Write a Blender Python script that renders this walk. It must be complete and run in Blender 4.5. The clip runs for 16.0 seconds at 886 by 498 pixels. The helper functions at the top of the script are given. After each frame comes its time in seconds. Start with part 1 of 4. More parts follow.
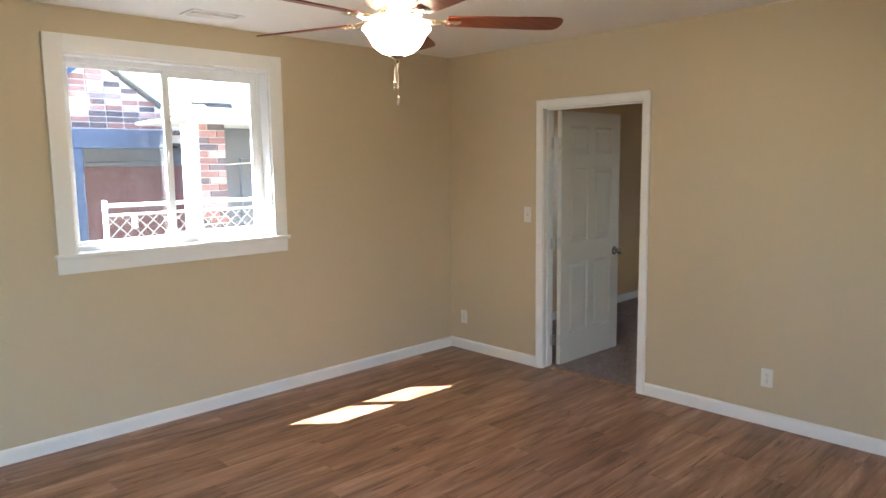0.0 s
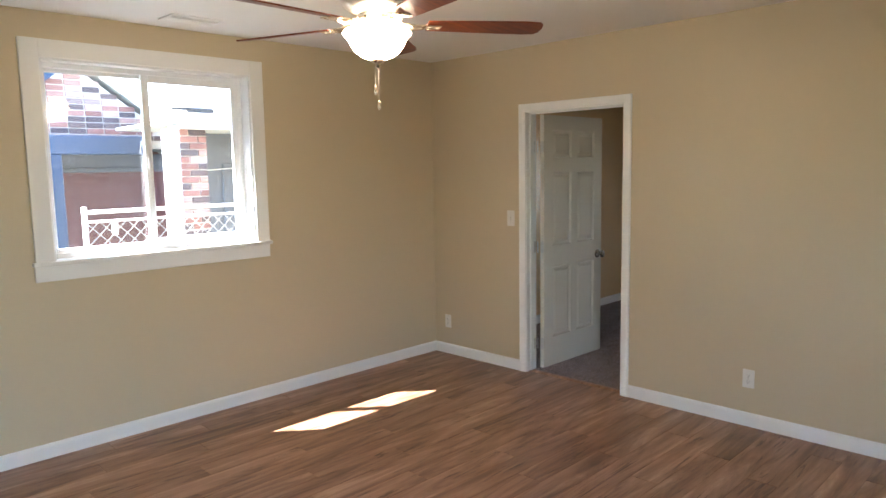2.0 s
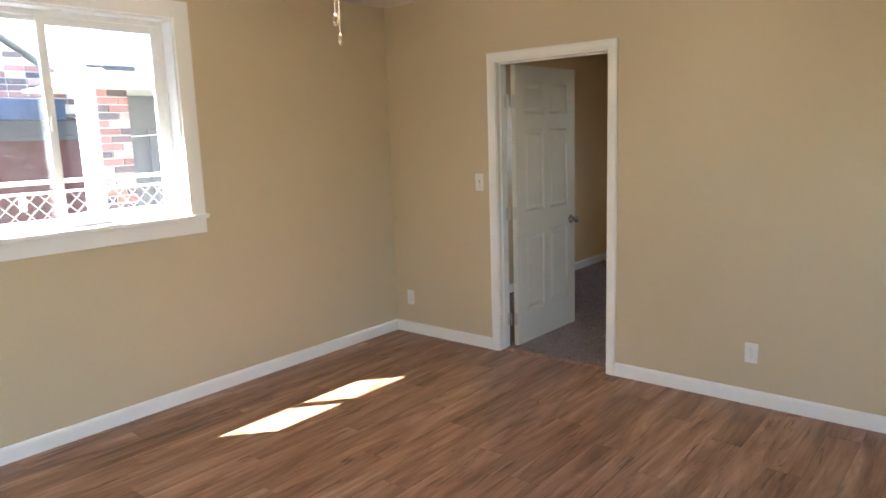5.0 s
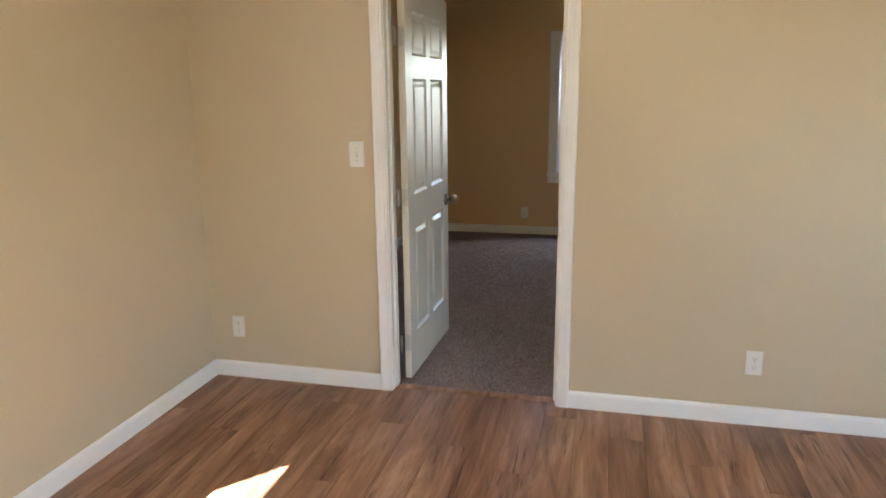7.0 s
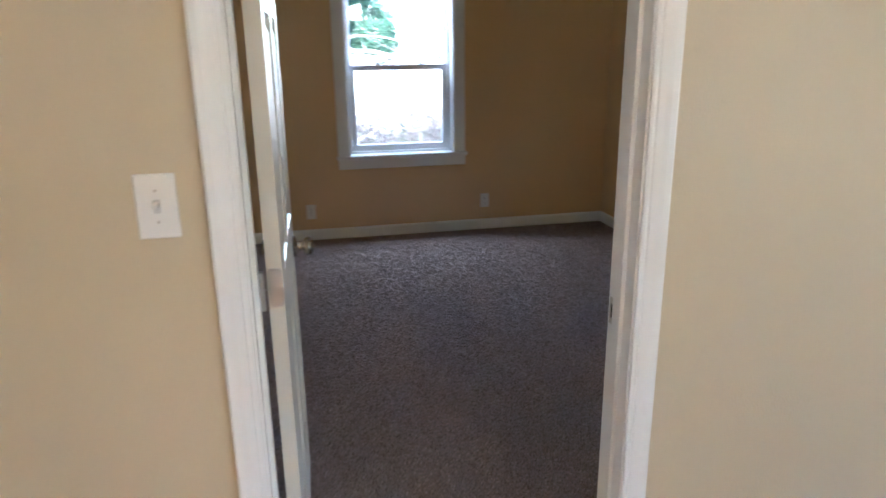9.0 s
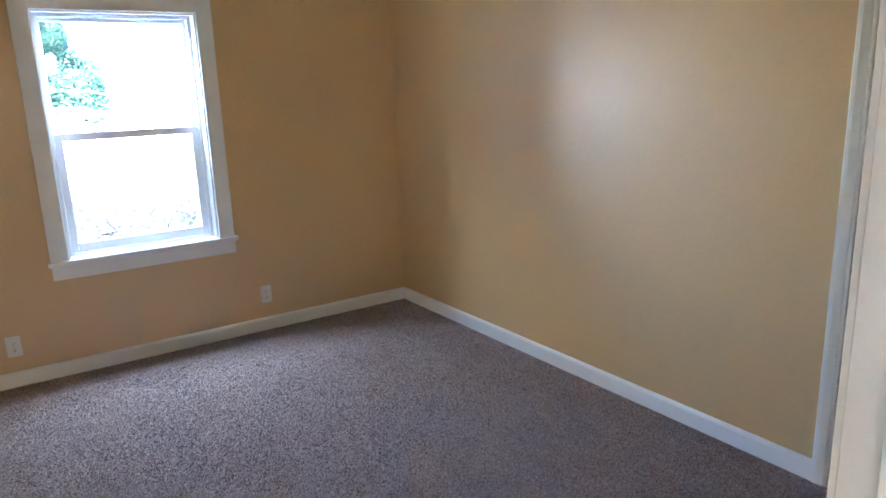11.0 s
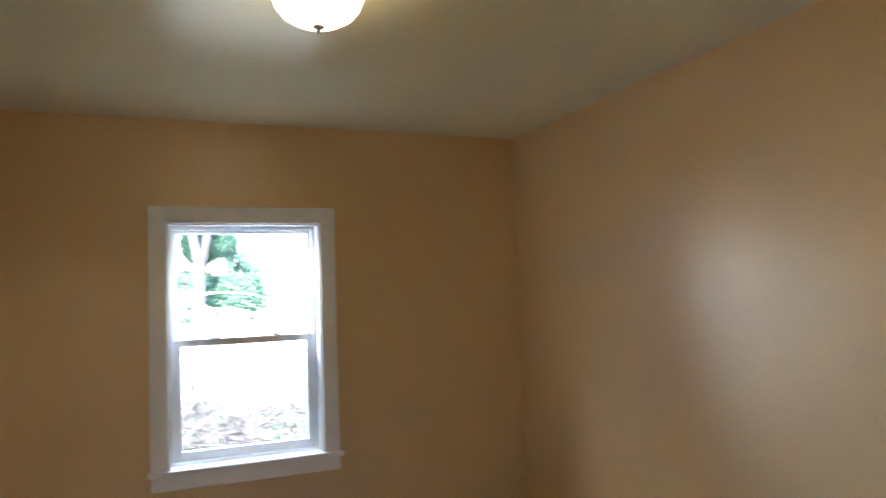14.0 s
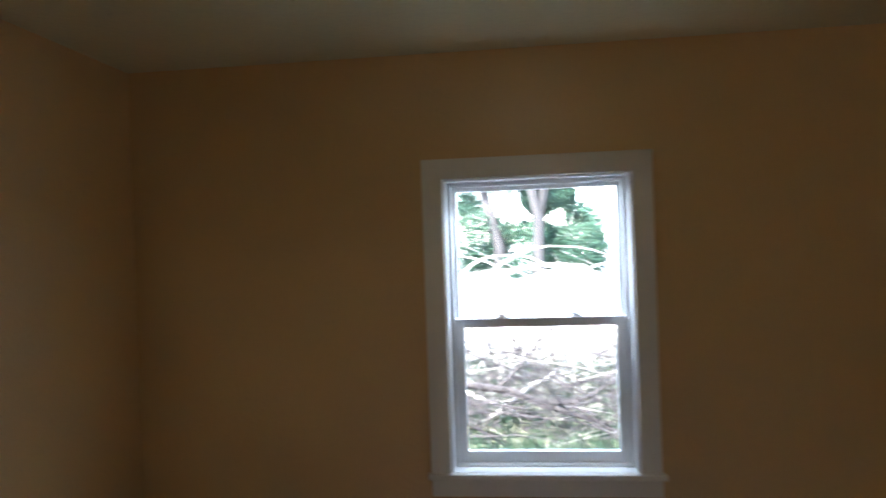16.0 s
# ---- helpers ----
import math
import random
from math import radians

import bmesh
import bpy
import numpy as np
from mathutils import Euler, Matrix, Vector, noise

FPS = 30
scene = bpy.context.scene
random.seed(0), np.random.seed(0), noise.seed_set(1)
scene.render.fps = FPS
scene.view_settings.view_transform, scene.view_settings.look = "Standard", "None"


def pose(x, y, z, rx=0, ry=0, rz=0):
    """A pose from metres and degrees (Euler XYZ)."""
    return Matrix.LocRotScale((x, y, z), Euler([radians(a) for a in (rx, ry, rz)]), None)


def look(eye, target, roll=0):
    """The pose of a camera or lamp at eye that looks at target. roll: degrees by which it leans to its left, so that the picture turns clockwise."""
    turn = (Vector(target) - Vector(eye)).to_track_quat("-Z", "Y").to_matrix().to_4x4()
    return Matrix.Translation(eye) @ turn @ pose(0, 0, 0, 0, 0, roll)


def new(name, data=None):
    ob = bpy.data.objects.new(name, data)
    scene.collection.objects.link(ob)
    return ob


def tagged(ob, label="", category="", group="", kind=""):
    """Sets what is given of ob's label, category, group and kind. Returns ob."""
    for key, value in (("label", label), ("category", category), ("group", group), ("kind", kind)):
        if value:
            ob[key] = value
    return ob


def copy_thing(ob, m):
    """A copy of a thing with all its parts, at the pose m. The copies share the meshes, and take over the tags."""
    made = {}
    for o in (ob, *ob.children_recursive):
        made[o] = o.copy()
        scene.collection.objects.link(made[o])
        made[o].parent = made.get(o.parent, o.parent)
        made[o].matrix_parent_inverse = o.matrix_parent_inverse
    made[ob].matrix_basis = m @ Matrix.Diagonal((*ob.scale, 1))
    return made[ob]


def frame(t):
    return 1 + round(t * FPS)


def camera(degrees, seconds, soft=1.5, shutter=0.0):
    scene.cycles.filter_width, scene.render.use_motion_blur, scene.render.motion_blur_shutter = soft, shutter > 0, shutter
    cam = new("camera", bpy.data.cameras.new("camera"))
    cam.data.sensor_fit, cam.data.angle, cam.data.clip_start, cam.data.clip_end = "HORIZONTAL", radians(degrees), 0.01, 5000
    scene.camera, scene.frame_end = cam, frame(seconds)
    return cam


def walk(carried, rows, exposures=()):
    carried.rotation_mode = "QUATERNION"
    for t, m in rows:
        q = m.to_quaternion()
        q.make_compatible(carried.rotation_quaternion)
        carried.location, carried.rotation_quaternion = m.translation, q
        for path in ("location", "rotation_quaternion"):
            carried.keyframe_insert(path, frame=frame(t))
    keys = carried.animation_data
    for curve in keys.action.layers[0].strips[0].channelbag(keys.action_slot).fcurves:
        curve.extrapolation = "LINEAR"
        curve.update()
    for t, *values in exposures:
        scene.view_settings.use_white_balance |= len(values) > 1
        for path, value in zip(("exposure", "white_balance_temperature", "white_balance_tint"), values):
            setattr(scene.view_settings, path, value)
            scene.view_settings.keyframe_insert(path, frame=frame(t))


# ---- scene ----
cam = camera(65.6, 16.0, shutter=0.5)
PATH = [
    (0, look((-4.279, -4.338, 1.634), (-2.902, -2.909, 1.389), -0.7)),
    (0.5, look((-4.271, -4.339, 1.635), (-2.879, -2.922, 1.394), -1.2)),
    (1, look((-4.273, -4.348, 1.631), (-2.872, -2.941, 1.391), -0.8)),
    (1.5, look((-4.27, -4.345, 1.631), (-2.862, -2.945, 1.391), -0.8)),
    (2, look((-4.268, -4.344, 1.633), (-2.859, -2.945, 1.4), -1.0)),
    (2.5, look((-4.262, -4.355, 1.637), (-2.846, -2.961, 1.408), -1.1)),
    (3, look((-4.262, -4.361, 1.636), (-2.841, -2.972, 1.414), -1.2)),
    (3.5, look((-4.245, -4.34, 1.627), (-2.816, -2.96, 1.396), -1.3)),
    (6, look((-3.651, -3.078, 1.547), (-2.002, -2.035, 1.107), -2.5)),
    (6.5, look((-3.475, -2.57, 1.532), (-1.683, -1.80, 1.107), -1.9)),
    (7, look((-3.187, -2.081, 1.537), (-1.295, -1.621, 1.083), -0.6)),
    (7.5, look((-2.719, -1.758, 1.552), (-0.791, -1.451, 1.117), -0.7)),
    (8, look((-2.309, -1.463, 1.564), (-0.361, -1.442, 1.113), -1.7)),
    (8.5, look((-1.834, -1.29, 1.529), (0.094, -1.479, 1.031), -1.5)),
    (9, look((-1.346, -1.142, 1.518), (0.528, -1.537, 0.941), -0.7)),
    (9.5, look((-0.914, -1.063, 1.552), (0.854, -1.798, 0.976), -1.4)),
    (10, look((-0.477, -1.097, 1.547), (1.204, -2.05, 1.032), -2.2)),
    (10.2, look((-0.374, -1.117, 1.547), (1.263, -2.141, 1.024), -1.2)),
    (12.3, look((-0.03, -1.357, 1.557), (1.569, -2.501, 1.195), -1.5)),
    (12.5, look((0.003, -1.383, 1.559), (1.632, -2.513, 1.298), -1.3)),
    (13, look((-0.029, -1.442, 1.594), (1.686, -2.47, 1.554), -2.6)),
    (13.5, look((-0.047, -1.506, 1.608), (1.718, -2.445, 1.675), -1.8)),
    (14, look((0.061, -1.516, 1.595), (1.907, -2.277, 1.707), -1.9)),
    (14.5, look((0.234, -1.56, 1.626), (2.169, -2.052, 1.746), -2.5)),
    (15, look((0.418, -1.67, 1.636), (2.395, -1.95, 1.756), -2.9)),
    (15.5, look((0.658, -1.777, 1.69), (2.654, -1.897, 1.687), -2.2)),
    (16, look((0.983, -1.891, 1.701), (2.971, -1.667, 1.689), -2.0)),
]
walk(cam, PATH, exposures=[
    (0.0, 4.06, 5900, 10), (3.5, 4.06, 5900, 10), (6.0, 4.42, 6000, 10), (7.0, 4.55, 5950, 10), (8.5, 4.7, 5500, 10), (9.0, 4.65, 5350, 10), (9.5, 4.8, 5350, 10), (10.0, 5.35, 5100, 10),
    (12.3, 5.85, 5350, 10), (13.0, 5.42, 5650, 10), (14.0, 5.18, 5900, 10), (15.0, 4.65, 6100, 10), (16.0, 4.12, 5950, 10)])


# ---------------------------------------------------------------- world, sun, exposure
SUN_WAY = Vector((0.612, -0.515, -1.0)).normalized()
world = bpy.data.worlds.new("sky")
scene.world = world
world.use_nodes = True
wn, wl = world.node_tree.nodes, world.node_tree.links
wn.clear()
sky = wn.new("ShaderNodeTexSky")
sky.sky_type, sky.sun_disc = "NISHITA", False
sky.sun_elevation = math.asin(-SUN_WAY.z)
sky.sun_rotation = math.atan2(-SUN_WAY.x, -SUN_WAY.y)
bg = wn.new("ShaderNodeBackground")
bg.inputs["Strength"].default_value = 0.15
wout = wn.new("ShaderNodeOutputWorld")
wl.new(sky.outputs[0], bg.inputs[0])
wl.new(bg.outputs[0], wout.inputs[0])

sun = new("sun", bpy.data.lights.new("sun", "SUN"))
sun.data.energy, sun.data.angle, sun.data.color = 3.5, radians(0.5), (1.0, 0.95, 0.88)
sun.matrix_world = look((0, 0, 20), Vector((0, 0, 20)) + SUN_WAY)


# added area lamp, unseen at the head of the bedroom window, boosting the sky's light
sky_fill = new("window_sky_light", bpy.data.lights.new("window_sky_light", "AREA"))
sky_fill.data.shape, sky_fill.data.size, sky_fill.data.size_y = "RECTANGLE", 0.85, 0.30
sky_fill.data.energy, sky_fill.data.color = 3.6, (0.78, 0.88, 1.0)
sky_fill.matrix_world = look((4.42, -1.97, 2.20), (2.6, -2.2, 0.6))

# ---------------------------------------------------------------- materials
class Nodes:
    """A small wrapper for writing node materials."""

    def __init__(self, name, base=(0.8, 0.8, 0.8), rough=0.5, metal=0.0, spec=0.5):
        self.m = bpy.data.materials.new(name)
        self.m.use_nodes = True
        self.t = self.m.node_tree
        self.b = self.t.nodes["Principled BSDF"]
        self.out = self.t.nodes["Material Output"]
        self.b.inputs["Base Color"].default_value = (*base, 1)
        self.b.inputs["Roughness"].default_value = rough
        self.b.inputs["Metallic"].default_value = metal
        self.b.inputs["Specular IOR Level"].default_value = spec
        self.pos = self.add("ShaderNodeTexCoord").outputs["Object"]

    def add(self, kind, **inputs):
        n = self.t.nodes.new(kind)
        for k, v in inputs.items():
            n.inputs[k.replace("_", " ")].default_value = v
        return n

    def link(self, a, b):
        self.t.links.new(a, b)

    def scaled(self, s, src=None):
        n = self.add("ShaderNodeMapping")
        n.inputs["Scale"].default_value = s
        self.link(src or self.pos, n.inputs["Vector"])
        return n.outputs[0]

    def noise(self, scale, detail=3.0, rough=0.5, vec=None, distort=0.0):
        n = self.add("ShaderNodeTexNoise", Scale=scale, Detail=detail, Roughness=rough, Distortion=distort)
        self.link(vec or self.pos, n.inputs["Vector"])
        return n.outputs["Fac"]

    def ramp(self, fac, stops):
        n = self.add("ShaderNodeValToRGB")
        e = n.color_ramp.elements
        while len(e) < len(stops):
            e.new(0.5)
        for el, (p, c) in zip(e, stops):
            el.position, el.color = p, (*c, 1) if len(c) == 3 else c
        self.link(fac, n.inputs[0])
        return n.outputs[0]

    def mix(self, fac, a, b, mode="MIX"):
        n = self.add("ShaderNodeMix")
        n.data_type, n.blend_type = "RGBA", mode
        for sock, v in ((n.inputs[0], fac), (n.inputs[6], a), (n.inputs[7], b)):
            if isinstance(v, (float, int)):
                sock.default_value = v
            elif isinstance(v, tuple):
                sock.default_value = (*v, 1)
            else:
                self.link(v, sock)
        return n.outputs[2]

    def color(self, c):
        self.link(c, self.b.inputs["Base Color"])
        return self

    def rough(self, fac, lo, hi):
        n = self.add("ShaderNodeMapRange")
        n.inputs["To Min"].default_value, n.inputs["To Max"].default_value = lo, hi
        self.link(fac, n.inputs["Value"])
        self.link(n.outputs[0], self.b.inputs["Roughness"])
        return self

    def bump(self, height, strength, distance):
        n = self.add("ShaderNodeBump", Strength=strength, Distance=distance)
        self.link(height, n.inputs["Height"])
        old = self.b.inputs["Normal"]
        if old.is_linked:
            self.link(old.links[0].from_socket, n.inputs["Normal"])
        self.link(n.outputs[0], old)
        return self


def paint(name, base, rough, peel=0.25, spec=0.5, scale=140.0, wave=0.12, even=False, coat=0.0, coat_rough=0.28):
    """Rolled wall paint: fine orange peel, slow changes of tone and gloss."""
    k = Nodes(name, base, rough, spec=spec)
    big = k.noise(0.9, 3)
    dark = tuple(c * 0.955 for c in base)
    c = k.mix(big, dark, base)
    k.color(c)
    k.b.inputs["Coat Weight"].default_value = coat
    k.b.inputs["Coat Roughness"].default_value = coat_rough
    if not even:
        k.rough(k.noise(2.3, 4), rough - 0.04, rough + 0.06)
    if wave:
        k.bump(k.noise(9.0, 2), wave, 0.01)
    k.bump(k.noise(scale, 2, 0.55), peel, 0.0025)
    return k.m


WALL = paint("beige_wall_paint", (0.605, 0.505, 0.340), 0.38, 0.30)
WALL_B = paint("tan_wall_paint", (0.685, 0.455, 0.195), 0.52, 0.9, 1.0, 45.0, even=True, coat=1.0, coat_rough=0.32)
CEIL = paint("ceiling_paint", (0.87, 0.855, 0.82), 0.62, 0.35, 0.35)
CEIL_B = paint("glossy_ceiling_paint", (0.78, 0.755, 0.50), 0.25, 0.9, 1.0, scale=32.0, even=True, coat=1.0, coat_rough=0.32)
TRIM = paint("white_trim_paint", (0.86, 0.855, 0.83), 0.32, 0.06, wave=0)
DOOR = paint("white_door_paint", (0.76, 0.715, 0.615), 0.30, 0.05, wave=0)
VINYL = paint("white_vinyl", (0.82, 0.83, 0.84), 0.35, 0.02, wave=0)
PLATE = paint("white_plastic", (0.82, 0.80, 0.75), 0.28, 0.01, wave=0)
DARK = Nodes("dark_gap", (0.02, 0.018, 0.015), 0.8).m
BLACK_METAL = Nodes("dark_steel", (0.10, 0.09, 0.08), 0.4, 0.9).m


def brushed(name, base, rough):
    k = Nodes(name, base, rough, 1.0)
    k.rough(k.noise(30, 4), rough - 0.06, rough + 0.12)
    k.bump(k.noise(400, 2), 0.05, 0.0005)
    return k.m


NICKEL = brushed("brushed_nickel", (0.60, 0.56, 0.50), 0.28)
HINGE = brushed("worn_nickel_hinge", (0.62, 0.60, 0.56), 0.38)
KNOB = brushed("dark_nickel_knob", (0.44, 0.40, 0.35), 0.22)
BRASS = brushed("warm_nickel", (0.66, 0.56, 0.42), 0.25)


def plank_material():
    """Vinyl planks printed as rustic hickory: long grain, dark mineral streaks, board-to-board change."""
    k = Nodes("wood_plank", (0.25, 0.12, 0.06), 0.34)
    info = k.add("ShaderNodeObjectInfo")
    rnd = info.outputs["Random"]
    comb = k.add("ShaderNodeCombineXYZ")
    mul = k.add("ShaderNodeMath")
    mul.operation = "MULTIPLY"
    mul.inputs[1].default_value = 61.0
    k.link(rnd, mul.inputs[0])
    k.link(mul.outputs[0], comb.inputs[0])
    k.link(mul.outputs[0], comb.inputs[1])
    shift = k.add("ShaderNodeVectorMath")
    shift.operation = "ADD"
    k.link(k.pos, shift.inputs[0])
    k.link(comb.outputs[0], shift.inputs[1])
    v = shift.outputs[0]
    broad = k.noise(1.0, 4, 0.6, k.scaled((1.1, 9.0, 1), v), 0.8)
    figure = k.noise(1.0, 6, 0.65, k.scaled((1.1, 7.5, 1), v), 1.6)
    grain = k.noise(1.0, 6, 0.65, k.scaled((2.2, 95.0, 1), v), 0.8)
    streak = k.noise(1.0, 7, 0.72, k.scaled((1.6, 25.0, 1), v), 1.3)
    patch = k.noise(1.0, 3, 0.5, k.scaled((2.0, 5.0, 1), v), 0.8)
    base = k.ramp(broad, [(0.30, (0.155, 0.074, 0.040)), (0.45, (0.285, 0.150, 0.086)), (0.58, (0.385, 0.220, 0.134)), (0.72, (0.530, 0.340, 0.222))])
    tone = k.ramp(rnd, [(0.0, (0.86, 0.83, 0.81)), (0.35, (0.97, 0.95, 0.94)), (0.7, (1.05, 1.05, 1.06)), (1.0, (1.16, 1.18, 1.20))])
    c = k.mix(1.0, base, tone, "MULTIPLY")
    rings = k.ramp(figure, [(0.32, (0.52, 0.45, 0.41)), (0.45, (0.92, 0.90, 0.88)), (0.58, (1.16, 1.17, 1.18)), (0.70, (0.84, 0.80, 0.77))])
    c = k.mix(0.85, c, rings, "MULTIPLY")
    fine = k.ramp(grain, [(0.34, (0.82, 0.79, 0.77)), (0.62, (1.06, 1.06, 1.06))])
    c = k.mix(0.65, c, fine, "MULTIPLY")
    marks = k.ramp(streak, [(0.56, (1, 1, 1)), (0.59, (0.52, 0.44, 0.39)), (0.66, (0.16, 0.12, 0.10))])
    some = k.ramp(patch, [(0.49, (0.05, 0.05, 0.05)), (0.60, (1, 1, 1))])
    c = k.mix(some, c, k.mix(1.0, c, marks, "MULTIPLY"))
    k.color(c).rough(grain, 0.26, 0.42)
    k.bump(grain, 0.12, 0.0012)
    return k.m


PLANK = plank_material()


def carpet_material():
    k = Nodes("carpet_pile", (0.22, 0.17, 0.14), 0.95, spec=0.1)
    n = k.noise(260, 4, 0.7)
    lump = k.noise(38, 3, 0.6)
    c = k.ramp(n, [(0.30, (0.10, 0.076, 0.068)), (0.47, (0.23, 0.176, 0.156)), (0.60, (0.33, 0.260, 0.236)), (0.75, (0.44, 0.360, 0.335))])
    c = k.mix(0.5, c, k.ramp(lump, [(0.3, (0.7, 0.7, 0.72)), (0.7, (1.15, 1.13, 1.1))]), "MULTIPLY")
    k.color(c)
    k.bump(lump, 0.6, 0.008)
    k.bump(n, 0.9, 0.006)
    k.b.inputs["Sheen Weight"].default_value = 0.35
    k.b.inputs["Sheen Roughness"].default_value = 0.5
    k.b.inputs["Sheen Tint"].default_value = (0.85, 0.85, 0.95, 1)
    return k.m


CARPET = carpet_material()


def tuft_material():
    k = Nodes("carpet_tuft", (0.25, 0.2, 0.17), 0.95, spec=0.1)
    r = k.add("ShaderNodeNewGeometry").outputs["Random Per Island"]
    c = k.ramp(r, [(0.0, (0.135, 0.105, 0.095)), (0.35, (0.265, 0.209, 0.188)), (0.7, (0.365, 0.296, 0.272)), (1.0, (0.53, 0.443, 0.412))])
    nap = k.ramp(k.noise(2.6, 3, 0.6, k.scaled((1.0, 2.2, 1.0)), 1.5), [(0.35, (0.82, 0.82, 0.83)), (0.62, (1.10, 1.09, 1.08))])
    crease = k.ramp(k.noise(1.0, 3, 0.6, k.scaled((26.0, 5.0, 1.0)), 0.6), [(0.66, (1, 1, 1)), (0.72, (0.62, 0.61, 0.60))])
    k.color(k.mix(0.8, k.mix(1.0, c, nap, "MULTIPLY"), crease, "MULTIPLY"))
    k.b.inputs["Sheen Weight"].default_value = 0.5
    k.b.inputs["Sheen Roughness"].default_value = 0.4
    k.b.inputs["Sheen Tint"].default_value = (0.78, 0.84, 1.0, 1)
    return k.m


TUFT = tuft_material()


def blade_material():
    k = Nodes("mahogany_blade", (0.13, 0.03, 0.012), 0.36, spec=0.3)
    g = k.noise(1.0, 5, 0.6, k.scaled((3, 60, 20)), 0.5)
    k.color(k.ramp(g, [(0.3, (0.11, 0.022, 0.008)), (0.7, (0.26, 0.062, 0.020))]))
    k.bump(g, 0.05, 0.001)
    return k.m


BLADE = blade_material()


def shade_material(name, color, strength):
    """Frosted alabaster glass with the lamp lit behind it."""
    k = Nodes(name, (0.9, 0.85, 0.75), 0.35)
    cloud = k.noise(9, 4, 0.6)
    k.b.inputs["Emission Strength"].default_value = strength
    c = k.mix(cloud, tuple(v * 0.8 for v in color), color)
    k.link(c, k.b.inputs["Emission Color"])
    return k.m


SHADE_A = shade_material("lit_alabaster_glass", (1.0, 0.78, 0.52), 2.4)
SHADE_B = shade_material("lit_frosted_glass", (1.0, 0.74, 0.44), 0.5)


def glass_material(name, dirt):
    k = Nodes(name)
    tr = k.add("ShaderNodeBsdfTransparent")
    gl = k.add("ShaderNodeBsdfGlossy", Roughness=0.02)
    fr = k.add("ShaderNodeFresnel", IOR=1.5)
    m1 = k.add("ShaderNodeMixShader")
    k.link(fr.outputs[0], m1.inputs[0])
    k.link(tr.outputs[0], m1.inputs[1])
    k.link(gl.outputs[0], m1.inputs[2])
    df = k.add("ShaderNodeBsdfTranslucent", Color=(0.9, 0.9, 0.88, 1))
    d = k.ramp(k.noise(70, 8, 0.85), [(0.51, (dirt * 0.02, dirt * 0.02, dirt * 0.02)), (0.80, (dirt, dirt, dirt))])
    m2 = k.add("ShaderNodeMixShader")
    k.link(d, m2.inputs[0])
    k.link(m1.outputs[0], m2.inputs[1])
    k.link(df.outputs[0], m2.inputs[2])
    k.link(m2.outputs[0], k.out.inputs["Surface"])
    return k.m


GLASS_A = glass_material("dusty_window_glass", 0.08)
GLASS_B = glass_material("clean_window_glass", 0.02)


def rough_stuff(name, a, b, scale=8.0, rough=0.85, bump=0.5, depth=0.01, island=False):
    k = Nodes(name, a, rough, spec=0.25)
    f = k.noise(scale, 6, 0.65)
    c = k.mix(f, a, b)
    if island:
        r = k.add("ShaderNodeNewGeometry").outputs["Random Per Island"]
        c = k.mix(0.7, c, k.ramp(r, [(0.0, (0.6, 0.6, 0.6)), (1.0, (1.35, 1.35, 1.35))]), "MULTIPLY")
    k.color(c)
    k.bump(f, bump, depth)
    return k.m




def ground_material():
    """Dry earth and thin grass, bleached straw on the bank east of the house, made paler to bounce light indoors."""
    k = Nodes("dry_grass_ground", (0.17, 0.155, 0.11), 0.95, spec=0.25)
    f = k.noise(3.0, 6, 0.65)
    earth = k.mix(f, (0.17, 0.155, 0.115), (0.075, 0.095, 0.05))
    straw = k.mix(f, (0.46, 0.45, 0.40), (0.24, 0.25, 0.19))
    sep = k.add("ShaderNodeSeparateXYZ")
    k.link(k.pos, sep.inputs[0])
    reach = k.add("ShaderNodeMapRange")
    reach.inputs["From Min"].default_value, reach.inputs["From Max"].default_value = 7.6, 9.0
    k.link(sep.outputs[0], reach.inputs["Value"])
    k.color(k.mix(reach.outputs[0], earth, straw))
    k.bump(f, 0.8, 0.05)
    return k.m


GROUND = ground_material()
GRASS = rough_stuff("grass_blades", (0.016, 0.042, 0.024), (0.034, 0.062, 0.032), 2.0, 0.8, 0.1, 0.01, True)
STRAW = rough_stuff("dry_stalks", (0.60, 0.57, 0.52), (0.42, 0.40, 0.36), 6.0, 0.8, 0.2, 0.01, True)
TWIG = rough_stuff("grey_twigs", (0.03, 0.026, 0.028), (0.08, 0.07, 0.072), 12.0, 0.9, 0.3, 0.01, True)
BARK = rough_stuff("tree_bark", (0.028, 0.025, 0.025), (0.066, 0.06, 0.058), 14.0, 0.95, 0.9, 0.03)
MORTAR = rough_stuff("pale_mortar", (0.55, 0.53, 0.50), (0.44, 0.42, 0.40), 20.0)
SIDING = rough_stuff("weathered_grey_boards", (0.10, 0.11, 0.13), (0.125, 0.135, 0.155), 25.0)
RED_WALL = rough_stuff("dark_red_panel", (0.12, 0.046, 0.042), (0.15, 0.062, 0.056), 30.0)
BLUE_PAINT = rough_stuff("weathered_blue_paint", (0.022, 0.042, 0.082), (0.028, 0.050, 0.095), 25.0, 0.6, 0.2, 0.003)
ROOF = rough_stuff("pale_roof_sheet", (0.62, 0.62, 0.60), (0.5, 0.5, 0.5), 5.0, 0.6)
WHITE_OLD = rough_stuff("weathered_white_paint", (0.74, 0.73, 0.70), (0.62, 0.61, 0.58), 9.0, 0.6, 0.2, 0.003)
GALV = Nodes("galvanised_steel", (0.62, 0.64, 0.65), 0.45, 0.7).m


